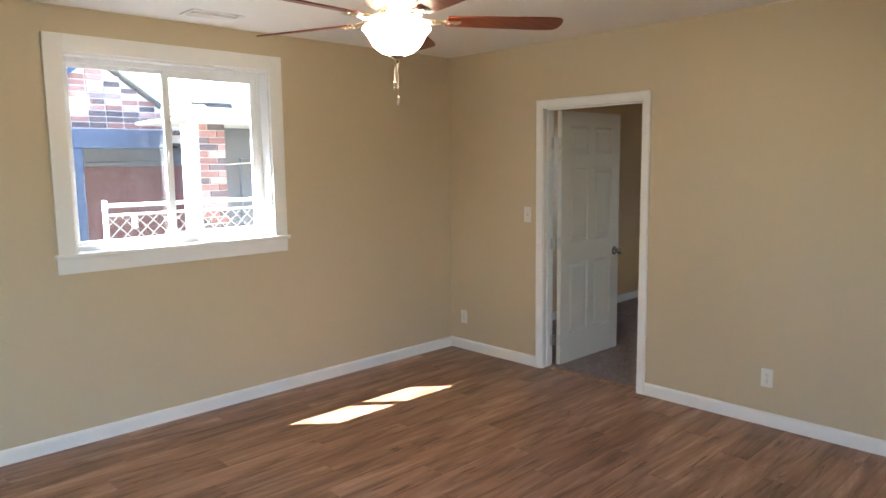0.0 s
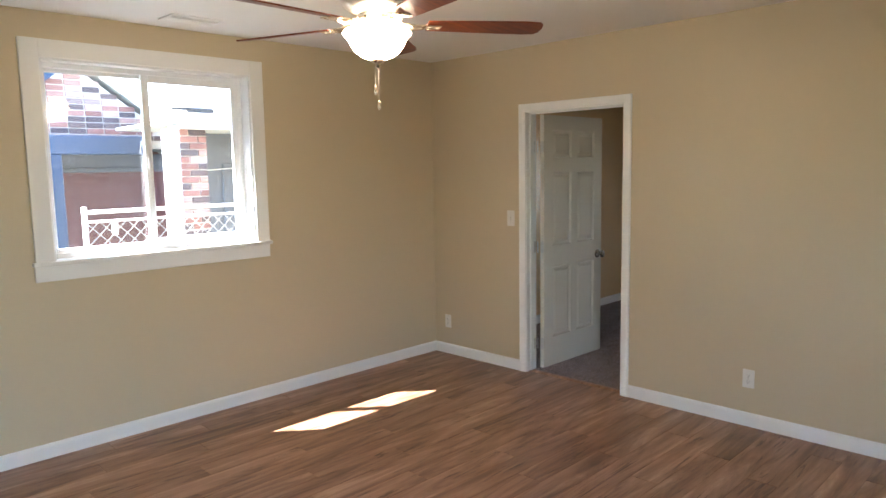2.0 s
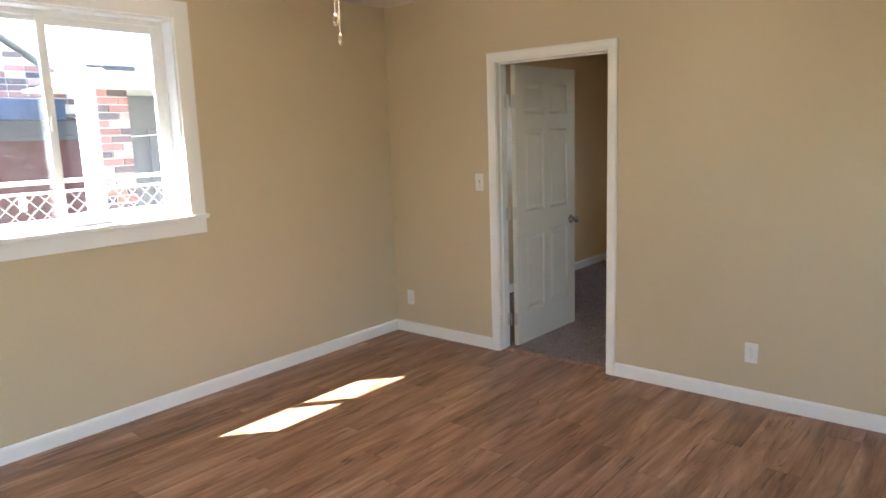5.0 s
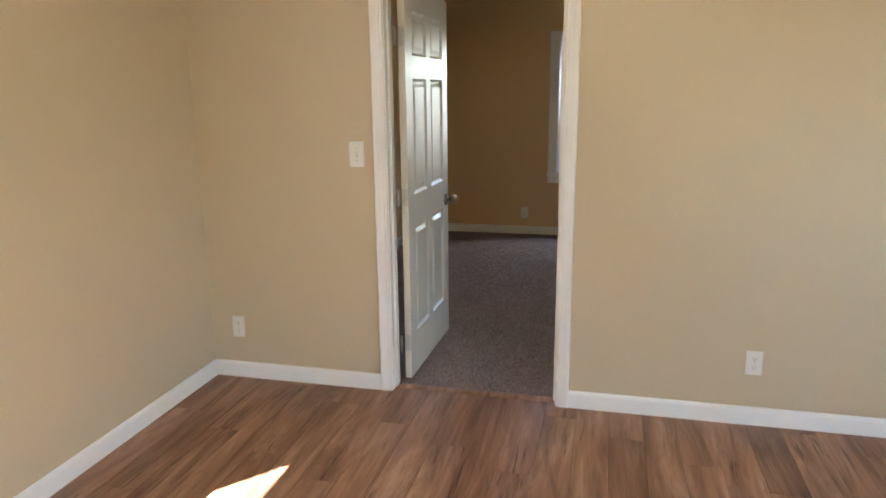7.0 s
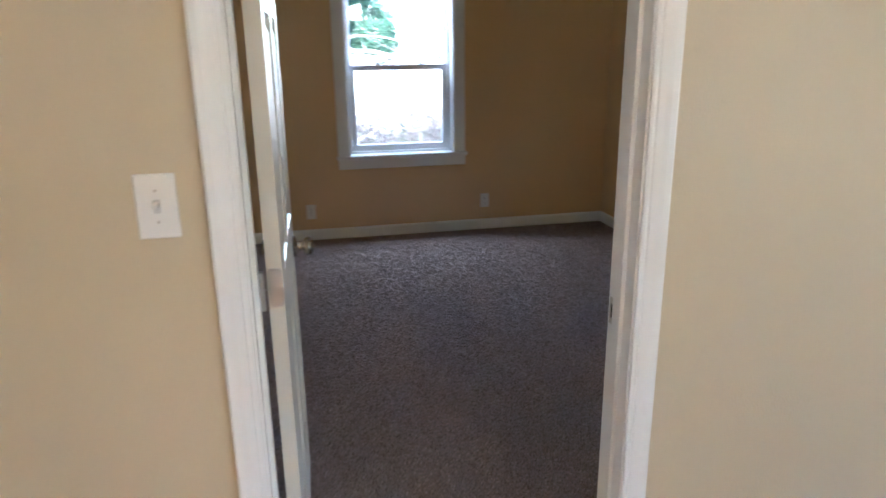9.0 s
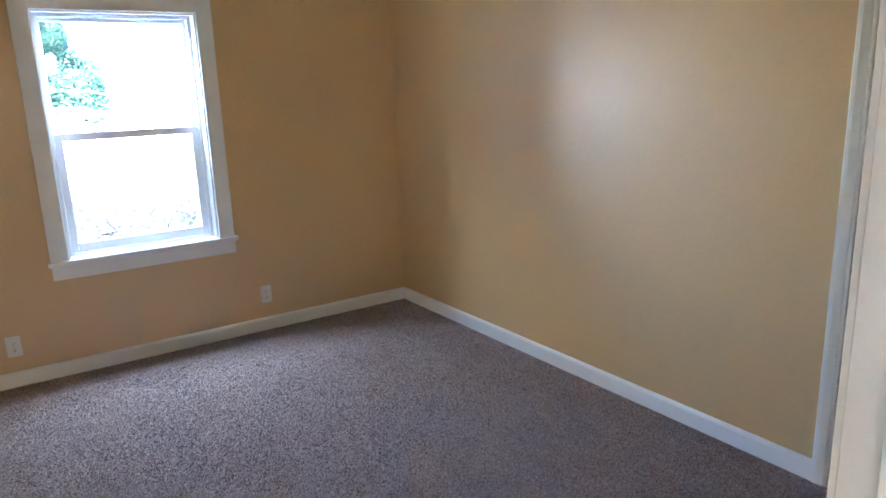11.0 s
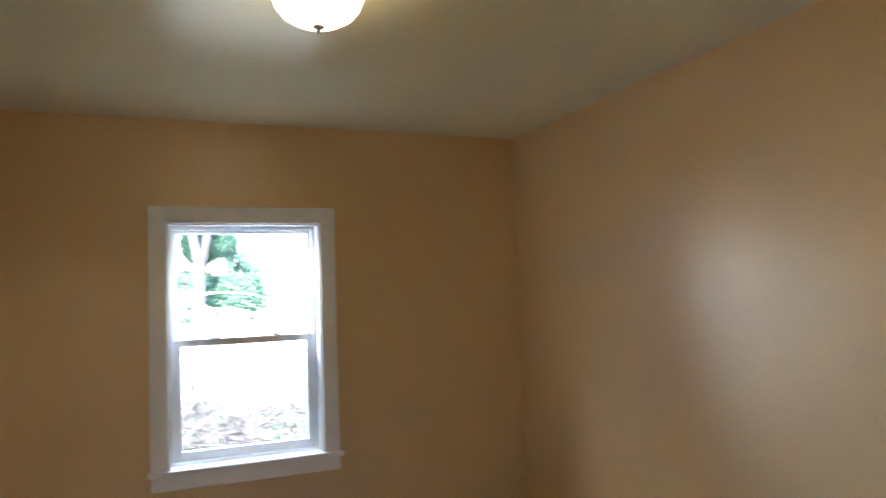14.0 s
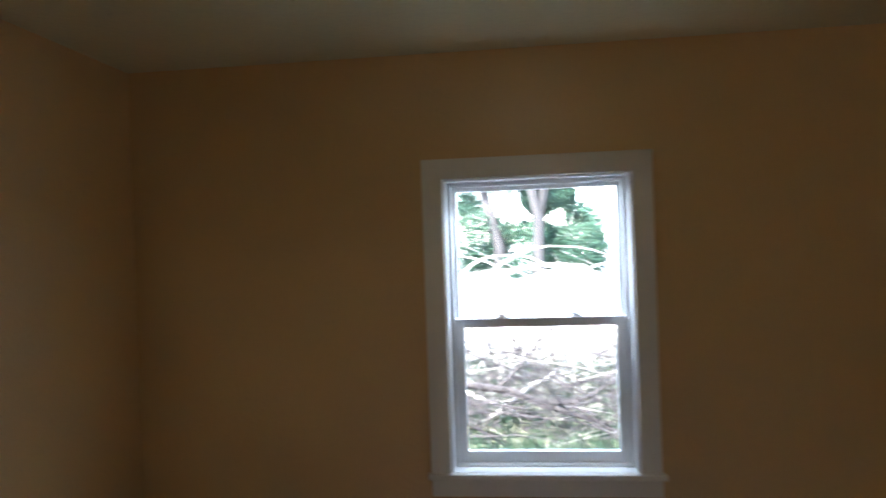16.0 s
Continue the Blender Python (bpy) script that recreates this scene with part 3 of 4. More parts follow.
def door_leaf():
    """Local frame: x from the hinge edge along the leaf, y across its thickness, z up."""
    W_, H_, T_ = 0.812, 2.022, 0.035
    cols = [(0.115, 0.365), (0.447, 0.697)]
    rows = [(0.235, 0.815), (0.985, 1.575), (1.690, 1.905)]
    bm = bmesh.new()
    xs = sorted({0, W_, *[v for c in cols for v in c]})
    zs = sorted({0, H_, *[v for r in rows for v in r]})
    for y, n in ((0, -1), (T_, 1)):
        grid = {(x, z): bm.verts.new((x, y, z)) for x in xs for z in zs}
        for x0, x1 in zip(xs, xs[1:]):
            for z0, z1 in zip(zs, zs[1:]):
                if (x0, x1) in cols and (z0, z1) in rows:
                    panel_field(bm, x0, x1, z0, z1, y, n)
                else:
                    bm.faces.new((grid[x0, z0], grid[x1, z0], grid[x1, z1], grid[x0, z1]))
    for a, b in (((0, 0), (W_, 0)), ((W_, 0), (W_, H_)), ((W_, H_), (0, H_)), ((0, H_), (0, 0))):
        bm.faces.new([bm.verts.new((x, y, z)) for (x, z), y in ((a, 0), (b, 0), (b, T_), (a, T_))])
    bmesh.ops.remove_doubles(bm, verts=bm.verts, dist=1e-5)
    d = tagged(new("door_1"), "white six-panel interior door standing open into the bedroom", "door", "", "structure")
    part("leaf", bm, DOOR, d, "white moulded six-panel leaf")
    for z in (0.20, 0.985, 1.775):
        h = rounded_plate(-0.0025, 0.0, 0.001, 0.032, z - 0.045, z + 0.045)
        box(h, -0.066, -0.032, 0.0555, 0.0575, z - 0.045, z + 0.045, bevel=0.001)
        tube(h, [(-0.002, 0.030, z), (-0.012, 0.040, z), (-0.026, 0.050, z), (-0.034, 0.0565, z)], 0.0015, 6)
        for k in range(5):
            lathe(h, [(0.0062, z - 0.045 + k * 0.018 + 0.0006), (0.0062, z - 0.045 + (k + 1) * 0.018 - 0.0006)], (-0.020, 0.046, 0), 12)
        for dz, dy in ((-0.032, 0.012), (-0.012, 0.024), (0.012, 0.012), (0.032, 0.024)):
            lathe(h, [(0.004, -0.0034), (0.0036, -0.0022)], (0.0, dy, z + dz), 10, "x")
        part("hinge", h, HINGE, d, "worn nickel butt hinge")
    for side, y in ((-1, 0.0), (1, T_)):
        k = bmesh.new()
        prof = [(0.0, 0.0), (0.031, 0.0), (0.032, 0.004), (0.027, 0.009), (0.013, 0.012), (0.010, 0.022), (0.011, 0.030), (0.019, 0.036), (0.0255, 0.046), (0.0265, 0.055), (0.022, 0.062), (0.012, 0.065), (0.0, 0.0655)]
        lathe(k, [(r * 1.15, side * h * 1.0) for r, h in prof], (W_ - 0.062, y, 0.862), 28, "y")
        part("door_knob", k, KNOB, d, "satin nickel round knob", True)
    part("latch_plate", boxes((W_ - 0.0005, W_ + 0.0015, 0.005, 0.030, 0.833, 0.891), bevel=0.0005), NICKEL, d)
    return d


leaf = door_leaf()
leaf.matrix_basis = pose(0.146, DY1 - 0.058, 0.012, 0, 0, -1.2)

strike = tagged(new("strike_plate"), "satin nickel strike plate let into the jamb", "strike plate")
part("plate", boxes((0.083, 0.110, DY0 + 0.0002, DY0 + 0.0018, 0.850, 0.918), bevel=0.0005), NICKEL, strike)
part("hole", boxes((0.090, 0.102, DY0 + 0.0019, DY0 + 0.0023, 0.866, 0.902)), DARK, strike)


# ---------------------------------------------------------------- wall plates
def outlet(at, face):
    """A duplex outlet; local x is across, y is out of the wall (towards -y)."""
    o = thing("wall_outlet", "white duplex wall outlet with a screwed cover plate", "outlet", "wall outlets")
    part("cover_plate", boxes((-0.036, 0.036, -0.006, 0.0, -0.058, 0.058), bevel=0.0025), PLATE, o)
    for z in (-0.020, 0.020):
        bm = bmesh.new()
        lathe(bm, [(0.0165, -0.006), (0.0165, -0.0085), (0.0155, -0.009)], (0, 0, z), 24, "y")
        r = part("receptacle", bm, PLATE, o)
        slots = boxes((-0.0075, -0.0055, -0.0094, -0.0090, z - 0.001, z + 0.008), (0.0055, 0.0075, -0.0094, -0.0090, z - 0.001, z + 0.007))
        lathe(slots, [(0.0026, -0.0090), (0.0026, -0.0094)], (0, 0, z - 0.0075), 12, "y")
        part("slot", slots, DARK, r, "dark slots")
    sc = lathe(bmesh.new(), [(0.0032, -0.006), (0.0030, -0.0072)], (0, 0, 0), 12, "y")
    part("screw", sc, NICKEL, o)
    o.matrix_basis = pose(*at, 0, 0, face)
    return o


out1 = outlet((0.0, -2.762, 0.303), -90)
for at, face in (((0.0, -0.160, 0.290), -90), ((BX1, -1.218, 0.235), -90), ((BX1, -2.645, 0.248), -90)):
    copy_thing(out1, pose(*at, 0, 0, face))

sw = thing("light_switch", "white single toggle light switch beside the door", "light switch")
part("cover_plate", boxes((-0.038, 0.038, -0.006, 0.0, -0.062, 0.062), bevel=0.0025), PLATE, sw)
part("toggle", boxes((-0.0055, 0.0055, -0.019, -0.006, -0.002, 0.009), bevel=0.002), PLATE, sw, "small white toggle")
part("toggle_slot", boxes((-0.0065, 0.0065, -0.0064, -0.0060, -0.013, 0.013)), HINGE, sw)
for z in (-0.030, 0.030):
    part("screw", lathe(bmesh.new(), [(0.0032, -0.006), (0.0030, -0.0072)], (0, 0, z), 12, "y"), NICKEL, sw)
sw.matrix_basis = pose(0.0, -0.878, 1.229, 0, 0, -90)


# ---------------------------------------------------------------- ceiling fan with a light
FAN = Vector((-2.333, -2.053, 0.012))
FAN_TURN = -34.0


def ceiling_fan():
    f = thing("ceiling_fan", "brushed nickel ceiling fan with mahogany blades and a lit bowl", "ceiling fan")
    zt = AH - FAN.z
    part("canopy", lathe(bmesh.new(), [(0.0, zt), (0.075, zt), (0.078, zt - 0.012), (0.070, zt - 0.04), (0.045, zt - 0.06), (0.0, zt - 0.062)], n=40), NICKEL, f, smooth=True)
    part("downrod", lathe(bmesh.new(), [(0.016, zt - 0.06), (0.016, zt - 0.125)], n=20), NICKEL, f, smooth=True)
    part("motor_housing", lathe(bmesh.new(), [(0.0, 2.455), (0.06, 2.455), (0.115, 2.440), (0.142, 2.405), (0.151, 2.365), (0.143, 2.350), (0.149, 2.343), (0.150, 2.318), (0.138, 2.296), (0.112, 2.276), (0.085, 2.266), (0.0, 2.264)], n=48), NICKEL, f, smooth=True)
    part("flywheel", lathe(bmesh.new(), [(0.0, 2.318), (0.078, 2.318), (0.080, 2.239), (0.0, 2.300)], n=40), BLACK_METAL, f, smooth=True)
    part("switch_housing", lathe(bmesh.new(), [(0.0, 2.236), (0.052, 2.236), (0.056, 2.285), (0.050, 2.250), (0.052, 2.215), (0.0, 2.213)], n=36), BRASS, f, smooth=True)
    for i in range(5):
        a = radians(FAN_TURN + 72 * i)
        c, s = math.cos(a), math.sin(a)
        turn = Matrix.Rotation(a, 4, "Z")
        # curved double-scroll bracket
        arm = bmesh.new()
        for side in (-1, 1):
            pts = [(0.075, side * 0.010, 2.245), (0.115, side * 0.026, 2.226), (0.155, side * 0.030, 2.218), (0.195, side * 0.020, 2.220), (0.225, side * 0.012, 2.223)]
            tube(arm, pts, [0.007, 0.0075, 0.0075, 0.007, 0.006], 8)
        box(arm, 0.205, 0.275, -0.030, 0.030, 2.2175, 2.2225, bevel=0.002)
        arm.transform(turn)
        ar = part("blade_bracket", arm, BRASS, f, "scrolled nickel blade bracket", True)
        for dx, dy in ((0.225, -0.018), (0.225, 0.018), (0.260, 0.0)):
            scr = lathe(bmesh.new(), [(0.0055, 2.2175), (0.0045, 2.2145)], (dx, dy, 0), 10)
            scr.transform(turn)
            part("screw", scr, NICKEL, ar)
        # blade: outline widens to a rounded tip, pitched
        bl = bmesh.new()
        outline = [(0.205, -0.048), (0.40, -0.058), (0.62, -0.066), (0.668, -0.060), (0.685, -0.040), (0.690, 0.0), (0.685, 0.040), (0.668, 0.060), (0.62, 0.066), (0.40, 0.058), (0.205, 0.048)]
        top = [bl.verts.new((x, y, 0.003)) for x, y in outline]
        bot = [bl.verts.new((x, y, -0.003)) for x, y in outline]
        bl.faces.new(top)
        bl.faces.new(bot[::-1])
        for k in range(len(outline)):
            j = (k + 1) % len(outline)
            bl.faces.new((top[k], bot[k], bot[j], top[j]))
        bl.transform(turn @ Matrix.Translation((0, 0, 2.227)) @ Matrix.Diagonal((1.055, 1.0, 1.0, 1.0)) @ Matrix.Rotation(radians(-11), 4, "X"))
        part("fan_blade", bl, BLADE, f, "dark mahogany blade")
    # bowl: a bell with a flared rim, open above
    outer = [(0.141, 2.198), (0.146, 2.190), (0.141, 2.181), (0.130, 2.172), (0.121, 2.157), (0.111, 2.136), (0.093, 2.112), (0.066, 2.093), (0.038, 2.083), (0.012, 2.079)]
    inner = [(r - 0.004, z + 0.004) for r, z in outer[::-1]]
    bowl = lathe(bmesh.new(), outer + inner, n=56)
    part("glass_bowl", bowl, SHADE_A, f, "lit alabaster glass bowl", True)
    part("bowl_holder", lathe(bmesh.new(), [(0.0, 2.196), (0.034, 2.196), (0.034, 2.188), (0.010, 2.186), (0.006, 2.18), (0.006, 2.090), (0.0, 2.090)], n=24), BRASS, f, smooth=True)
    part("finial", lathe(bmesh.new(), [(0.0, 2.083), (0.030, 2.083), (0.031, 2.077), (0.022, 2.070), (0.010, 2.066), (0.009, 2.056), (0.005, 2.050), (0.0, 2.049)], n=24), BRASS, f, smooth=True)
    for dx, z in ((-0.012, 1.974), (0.006, 1.912)):
        ch = bmesh.new()
        for k in range(int((2.062 - z) / 0.0052)):
            lathe(ch, [(0.0, -0.0022), (0.0022, 0.0), (0.0, 0.0022)], (dx, 0.004, z + k * 0.0052), 6)
        pc = part("pull_chain", ch, NICKEL, f, "beaded pull chain")
        part("pull_knob", lathe(bmesh.new(), [(0.0, z + 0.002), (0.004, z), (0.0065, z - 0.012), (0.0075, z - 0.026), (0.005, z - 0.036), (0.0, z - 0.038)], (dx, 0.004, 0), 14), BRASS, pc, smooth=True)
    f.location = FAN
    for dx, dy in ((0.055, 0.075), (-0.055, -0.075)):
        bulb = new("fan_bulb", bpy.data.lights.new("fan_bulb", "POINT"))
        bulb.data.energy, bulb.data.color, bulb.data.shadow_soft_size = 1.6, (1.0, 0.72, 0.43), 0.055
        bulb.location = FAN + Vector((dx, dy, 2.222))
    return f


ceiling_fan()

# ---------------------------------------------------------------- ceiling register
vent = thing("ceiling_vent", "white stamped metal ceiling air register", "air vent")
vb = bmesh.new()
for b in ((-0.165, 0.165, -0.095, -0.070, 0, 0.008), (-0.165, 0.165, 0.070, 0.095, 0, 0.008), (-0.165, -0.140, -0.070, 0.070, 0, 0.008), (0.140, 0.165, -0.070, 0.070, 0, 0.008)):
    box(vb, b[0], b[1], b[2], b[3], -b[5], -b[4], bevel=0.002)
part("frame", vb, TRIM, vent)
part("backing", boxes((-0.140, 0.140, -0.070, 0.070, -0.0015, 0.0)), DARK, vent)
for i in range(9):
    y = -0.062 + i * 0.0155
    sl = boxes((-0.140, 0.140, -0.006, 0.006, -0.0012, 0.0))
    sl.transform(Matrix.Translation((0, y, -0.006)) @ Matrix.Rotation(radians(38 if i < 4 else -38 if i > 4 else 0), 4, "X"))
    part("slat", sl, TRIM, vent)
vent.matrix_basis = pose(-2.30, -0.315, AH, 0, 0, 0)


# ---------------------------------------------------------------- bedroom ceiling light
def dome_light(at):
    d = thing("ceiling_light", "lit frosted glass dome ceiling light with nickel trim", "ceiling light")
    part("base_pan", lathe(bmesh.new(), [(0.0, 0.0), (0.135, 0.0), (0.149, -0.010), (0.152, -0.030), (0.145, -0.036), (0.0, -0.036)], n=48), NICKEL, d, smooth=True)
    prof = [(0.142, -0.036), (0.141, -0.060), (0.130, -0.090), (0.108, -0.116), (0.074, -0.136), (0.038, -0.146), (0.010, -0.149), (0.0, -0.149)]
    part("glass_dome", lathe(bmesh.new(), prof, n=56), SHADE_B, d, "lit frosted glass dome", True)
    part("finial", lathe(bmesh.new(), [(0.0, -0.146), (0.019, -0.146), (0.021, -0.151), (0.014, -0.156), (0.007, -0.159), (0.009, -0.166), (0.005, -0.173), (0.0, -0.174)], n=24), NICKEL, d, smooth=True)
    d.location = at


dome_light((2.145, -1.980, BH))


# ---------------------------------------------------------------- outdoors: ground
def ground_height(x, y):
    h = -0.25
    h += 1.25 * max(0.0, min(1.0, (x - 7.2) / 3.2)) * max(0.0, min(1.0, (14.5 + max(0, x) * 0.0 - abs(y + 1.0)) / 6.0))
    far = max(0.0, math.hypot(x, y) - 20.0)
    h += 0.12 * noise.noise(Vector((x * 0.4, y * 0.4, 0))) * (1.0 if abs(x) + abs(y) > 9 else 0.3)
    return h - min(0.8, far * 0.01)


def ground():
    bm = bmesh.new()
    ax = [-900, -300, -120, -60, -35] + [-24 + 0.8 * i for i in range(66)] + [35, 60, 120, 300, 900]
    g = [[bm.verts.new((x, y, ground_height(x, y))) for y in ax] for x in ax]
    for i in range(len(ax) - 1):
        for j in range(len(ax) - 1):
            bm.faces.new((g[i][j], g[i + 1][j], g[i + 1][j + 1], g[i][j + 1]))
    return structure("ground", bm, GROUND, "dry grass and bare earth round the house", "ground", True)


ground()
rng = random.Random(7)


def stalk(bm, p, way, length, r, bend, n=5, segs=5):
    pts, d = [Vector(p)], Vector(way).normalized()
    for i in range(segs):
        d = (d + bend * (1.0 / segs) + Vector((rng.uniform(-.1, .1), rng.uniform(-.1, .1), rng.uniform(-.1, .1)))).normalized()
        pts.append(pts[-1] + d * length / segs)
    tube(bm, pts, [r * (1 - 0.75 * i / segs) for i in range(segs + 1)], n)
    return pts


def brush_pile():
    """Cut branches and stalks heaped on the bank behind the bedroom."""
    bm = bmesh.new()
    for i in range(300):
        x, y = rng.uniform(7.2, 10.4), rng.uniform(-5.2, 1.6)
        z = ground_height(x, y) + rng.uniform(0.0, 0.35)
        stalk(bm, (x, y, z), (rng.uniform(-.5, .5), rng.uniform(-1, 1), rng.uniform(-0.15, 0.35)), rng.uniform(0.5, 1.6), rng.uniform(0.003, 0.008), Vector((0, 0, rng.uniform(-.5, .1))), 4, 4)
    tagged(part("straw_heap", bm, STRAW), "heap of pale dry stalks and cut stems", "brush pile", "", "stuff")
    bm = bmesh.new()
    for i in range(560):
        x, y = rng.uniform(7.0, 8.7), rng.uniform(-4.6, 0.6)
        z = ground_height(x, y) + rng.uniform(0.0, 0.45)
        pts = stalk(bm, (x, y, z), (rng.uniform(-.3, .3), rng.uniform(-1, 1), rng.uniform(0.0, 0.7)), rng.uniform(0.4, 1.2), rng.uniform(0.005, 0.013), Vector((0, 0, rng.uniform(-.3, .3))), 4, 4)
        for k in range(5):
            stalk(bm, pts[rng.randint(1, 4)], (rng.uniform(-.5, .5), rng.uniform(-1, 1), rng.uniform(0, 1)), rng.uniform(0.12, 0.45), 0.0034, Vector((0, 0, 0.1)), 3, 3)
    tagged(part("twig_heap", bm, TWIG), "tangle of bare grey twigs", "brush pile", "", "stuff")
    for name, pts, r, mat in (
        ("fallen_branch", [(7.6, -0.7, 0.40), (7.5, -1.36, 0.355), (7.5, -1.74, 0.305), (7.5, -1.99, 0.20), (7.45, -2.25, 0.11), (7.4, -2.55, 0.03), (7.35, -2.95, -0.20)], [0.035, 0.036, 0.034, 0.032, 0.028, 0.022, 0.012], BARK),
        ("fallen_branch", [(7.5, -1.60, 0.30), (7.52, -1.75, 0.42), (7.55, -1.93, 0.62), (7.6, -2.13, 0.86), (7.65, -2.32, 1.05)], [0.020, 0.018, 0.015, 0.010, 0.005], BARK),
        ("fallen_branch", [(7.48, -2.05, 0.18), (7.45, -2.35, 0.20), (7.45, -2.56, 0.29), (7.5, -2.85, 0.50)], [0.028, 0.024, 0.018, 0.006], BARK),
        ("pale_branch", [(7.6, -1.2, -0.2), (7.6, -1.6, 0.05), (7.7, -1.95, 0.3), (7.8, -2.2, 0.42)], [0.03, 0.028, 0.022, 0.01], STRAW),
        ("pale_branch", [(7.7, -1.3, 0.25), (7.7, -1.9, 0.0), (7.6, -2.4, -0.2), (7.6, -2.8, -0.3)], [0.02, 0.022, 0.02, 0.012], STRAW)):
        tagged(part(name, tube(bmesh.new(), pts, r, 9), mat, smooth=True), "dead cut branch lying on the brush pile", "branch", "dead branches")
    # tall arching stems along the top of the bank
    for i in range(26):
        bm = bmesh.new()
        y = rng.uniform(-2.4, -0.7)
        x = rng.uniform(9.6, 10.6)
        side = rng.choice((-1, 1))
        stalk(bm, (x, y, ground_height(x, y) - 0.02), (0, side * rng.uniform(.1, .5), 1), rng.uniform(1.0, 2.1), rng.uniform(0.014, 0.025), Vector((0, side * 1.9, -1.5)), 6, 10)
        tagged(part("arching_stem", bm, STRAW, smooth=True), "bleached arching dry stem on the bank", "plant stem", "arching stems")
    bm = bmesh.new()
    for i in range(9000):
        x, y = rng.uniform(6.2, 8.6), rng.uniform(-4.5, 0.6)
        z = ground_height(x, y)
        a, h, w = rng.uniform(0, 6.28), rng.uniform(0.10, 0.36), rng.uniform(0.004, 0.009)
        u = Vector((math.cos(a), math.sin(a), 0)) * w
        tip = Vector((rng.uniform(-.1, .1), rng.uniform(-.1, .1), h))
        p = Vector((x, y, z))
        bm.faces.new([bm.verts.new(v) for v in (p - u, p + u, p + tip)])
    tagged(part("grass", bm, GRASS), "green grass and weeds among the branches", "grass", "", "stuff")


brush_pile()


def tree(at, trunk_paths, blobs, leaves, leaf_size, label):
    t = thing("tree", label, "tree", "garden trees")
    bm = bmesh.new()
    for pts, rad in trunk_paths:
        tube(bm, pts, rad, 10)
    part("trunk", bm, BARK, t, "grey-brown forked trunk", True)
    bm = bmesh.new()
    for i in range(leaves):
        c, r = rng.choice(blobs)
        d = Vector((rng.gauss(0, 1), rng.gauss(0, 1), rng.gauss(0, 1))).normalized()
        p = Vector(c) + Vector((d.x * r[0], d.y * r[1], d.z * r[2])) * rng.uniform(0.45, 1.05) ** 0.6
        if noise.noise(p * 1.3) < -0.28:
            continue
        u = Vector((rng.gauss(0, 1), rng.gauss(0, 1), rng.gauss(0, .5))).normalized()
        v = u.orthogonal().normalized()
        s = leaf_size * rng.uniform(0.6, 1.3)
        bm.faces.new([bm.verts.new(p + q) for q in (u * s, v * s * 0.45, -u * s, -v * s * 0.45)])
    part("crown", bm, LEAF, t, "loose green crown of small leaves")
    t.location = at
    return t


tree((15.0, -2.3, 0.6), [
    ([(0, 0, -0.6), (0.0, 0.05, 0.6), (0.05, 0.02, 1.6), (0.0, 0.25, 2.6), (0.1, 0.42, 4.0), (0.2, 0.5, 6.0)], [0.14, 0.115, 0.105, 0.08, 0.07, 0.04]),
    ([(0.05, 0.02, 1.5), (0.1, -0.14, 2.3), (0.1, -0.18, 3.2), (0.2, -0.3, 5.5)], [0.085, 0.08, 0.07, 0.04]),
    ([(0.4, 0.75, -0.6), (0.4, 0.85, 1.0), (0.4, 1.15, 2.2)], [0.15, 0.13, 0.09])],
    [((0.9, -0.7, 1.0), (0.8, 0.75, 0.95)), ((0.9, 0.2, 0.7), (0.8, 1.0, 0.9)), ((0.9, 1.5, 1.3), (0.8, 0.9, 0.9)), ((0.8, 1.1, 2.9), (0.9, 1.3, 0.9)), ((0.8, -0.2, 2.1), (0.6, 0.6, 0.5)), ((0.7, 0.7, 4.4), (1.2, 1.4, 0.8))],
    90000, 0.040, "broad-leaved tree with a forked trunk behind the bank")
tree((21.0, -9.2, 0.2), [([(0, 0, -0.8), (0, 0.1, 1.0), (0, 0, 2.0)], [0.12, 0.10, 0.05])],
     [((0, 0.5, 0.9), (1.0, 2.2, 0.6)), ((0, 2.6, 0.6), (0.9, 1.2, 0.5))], 2600, 0.09, "low distant bush beyond the bank")


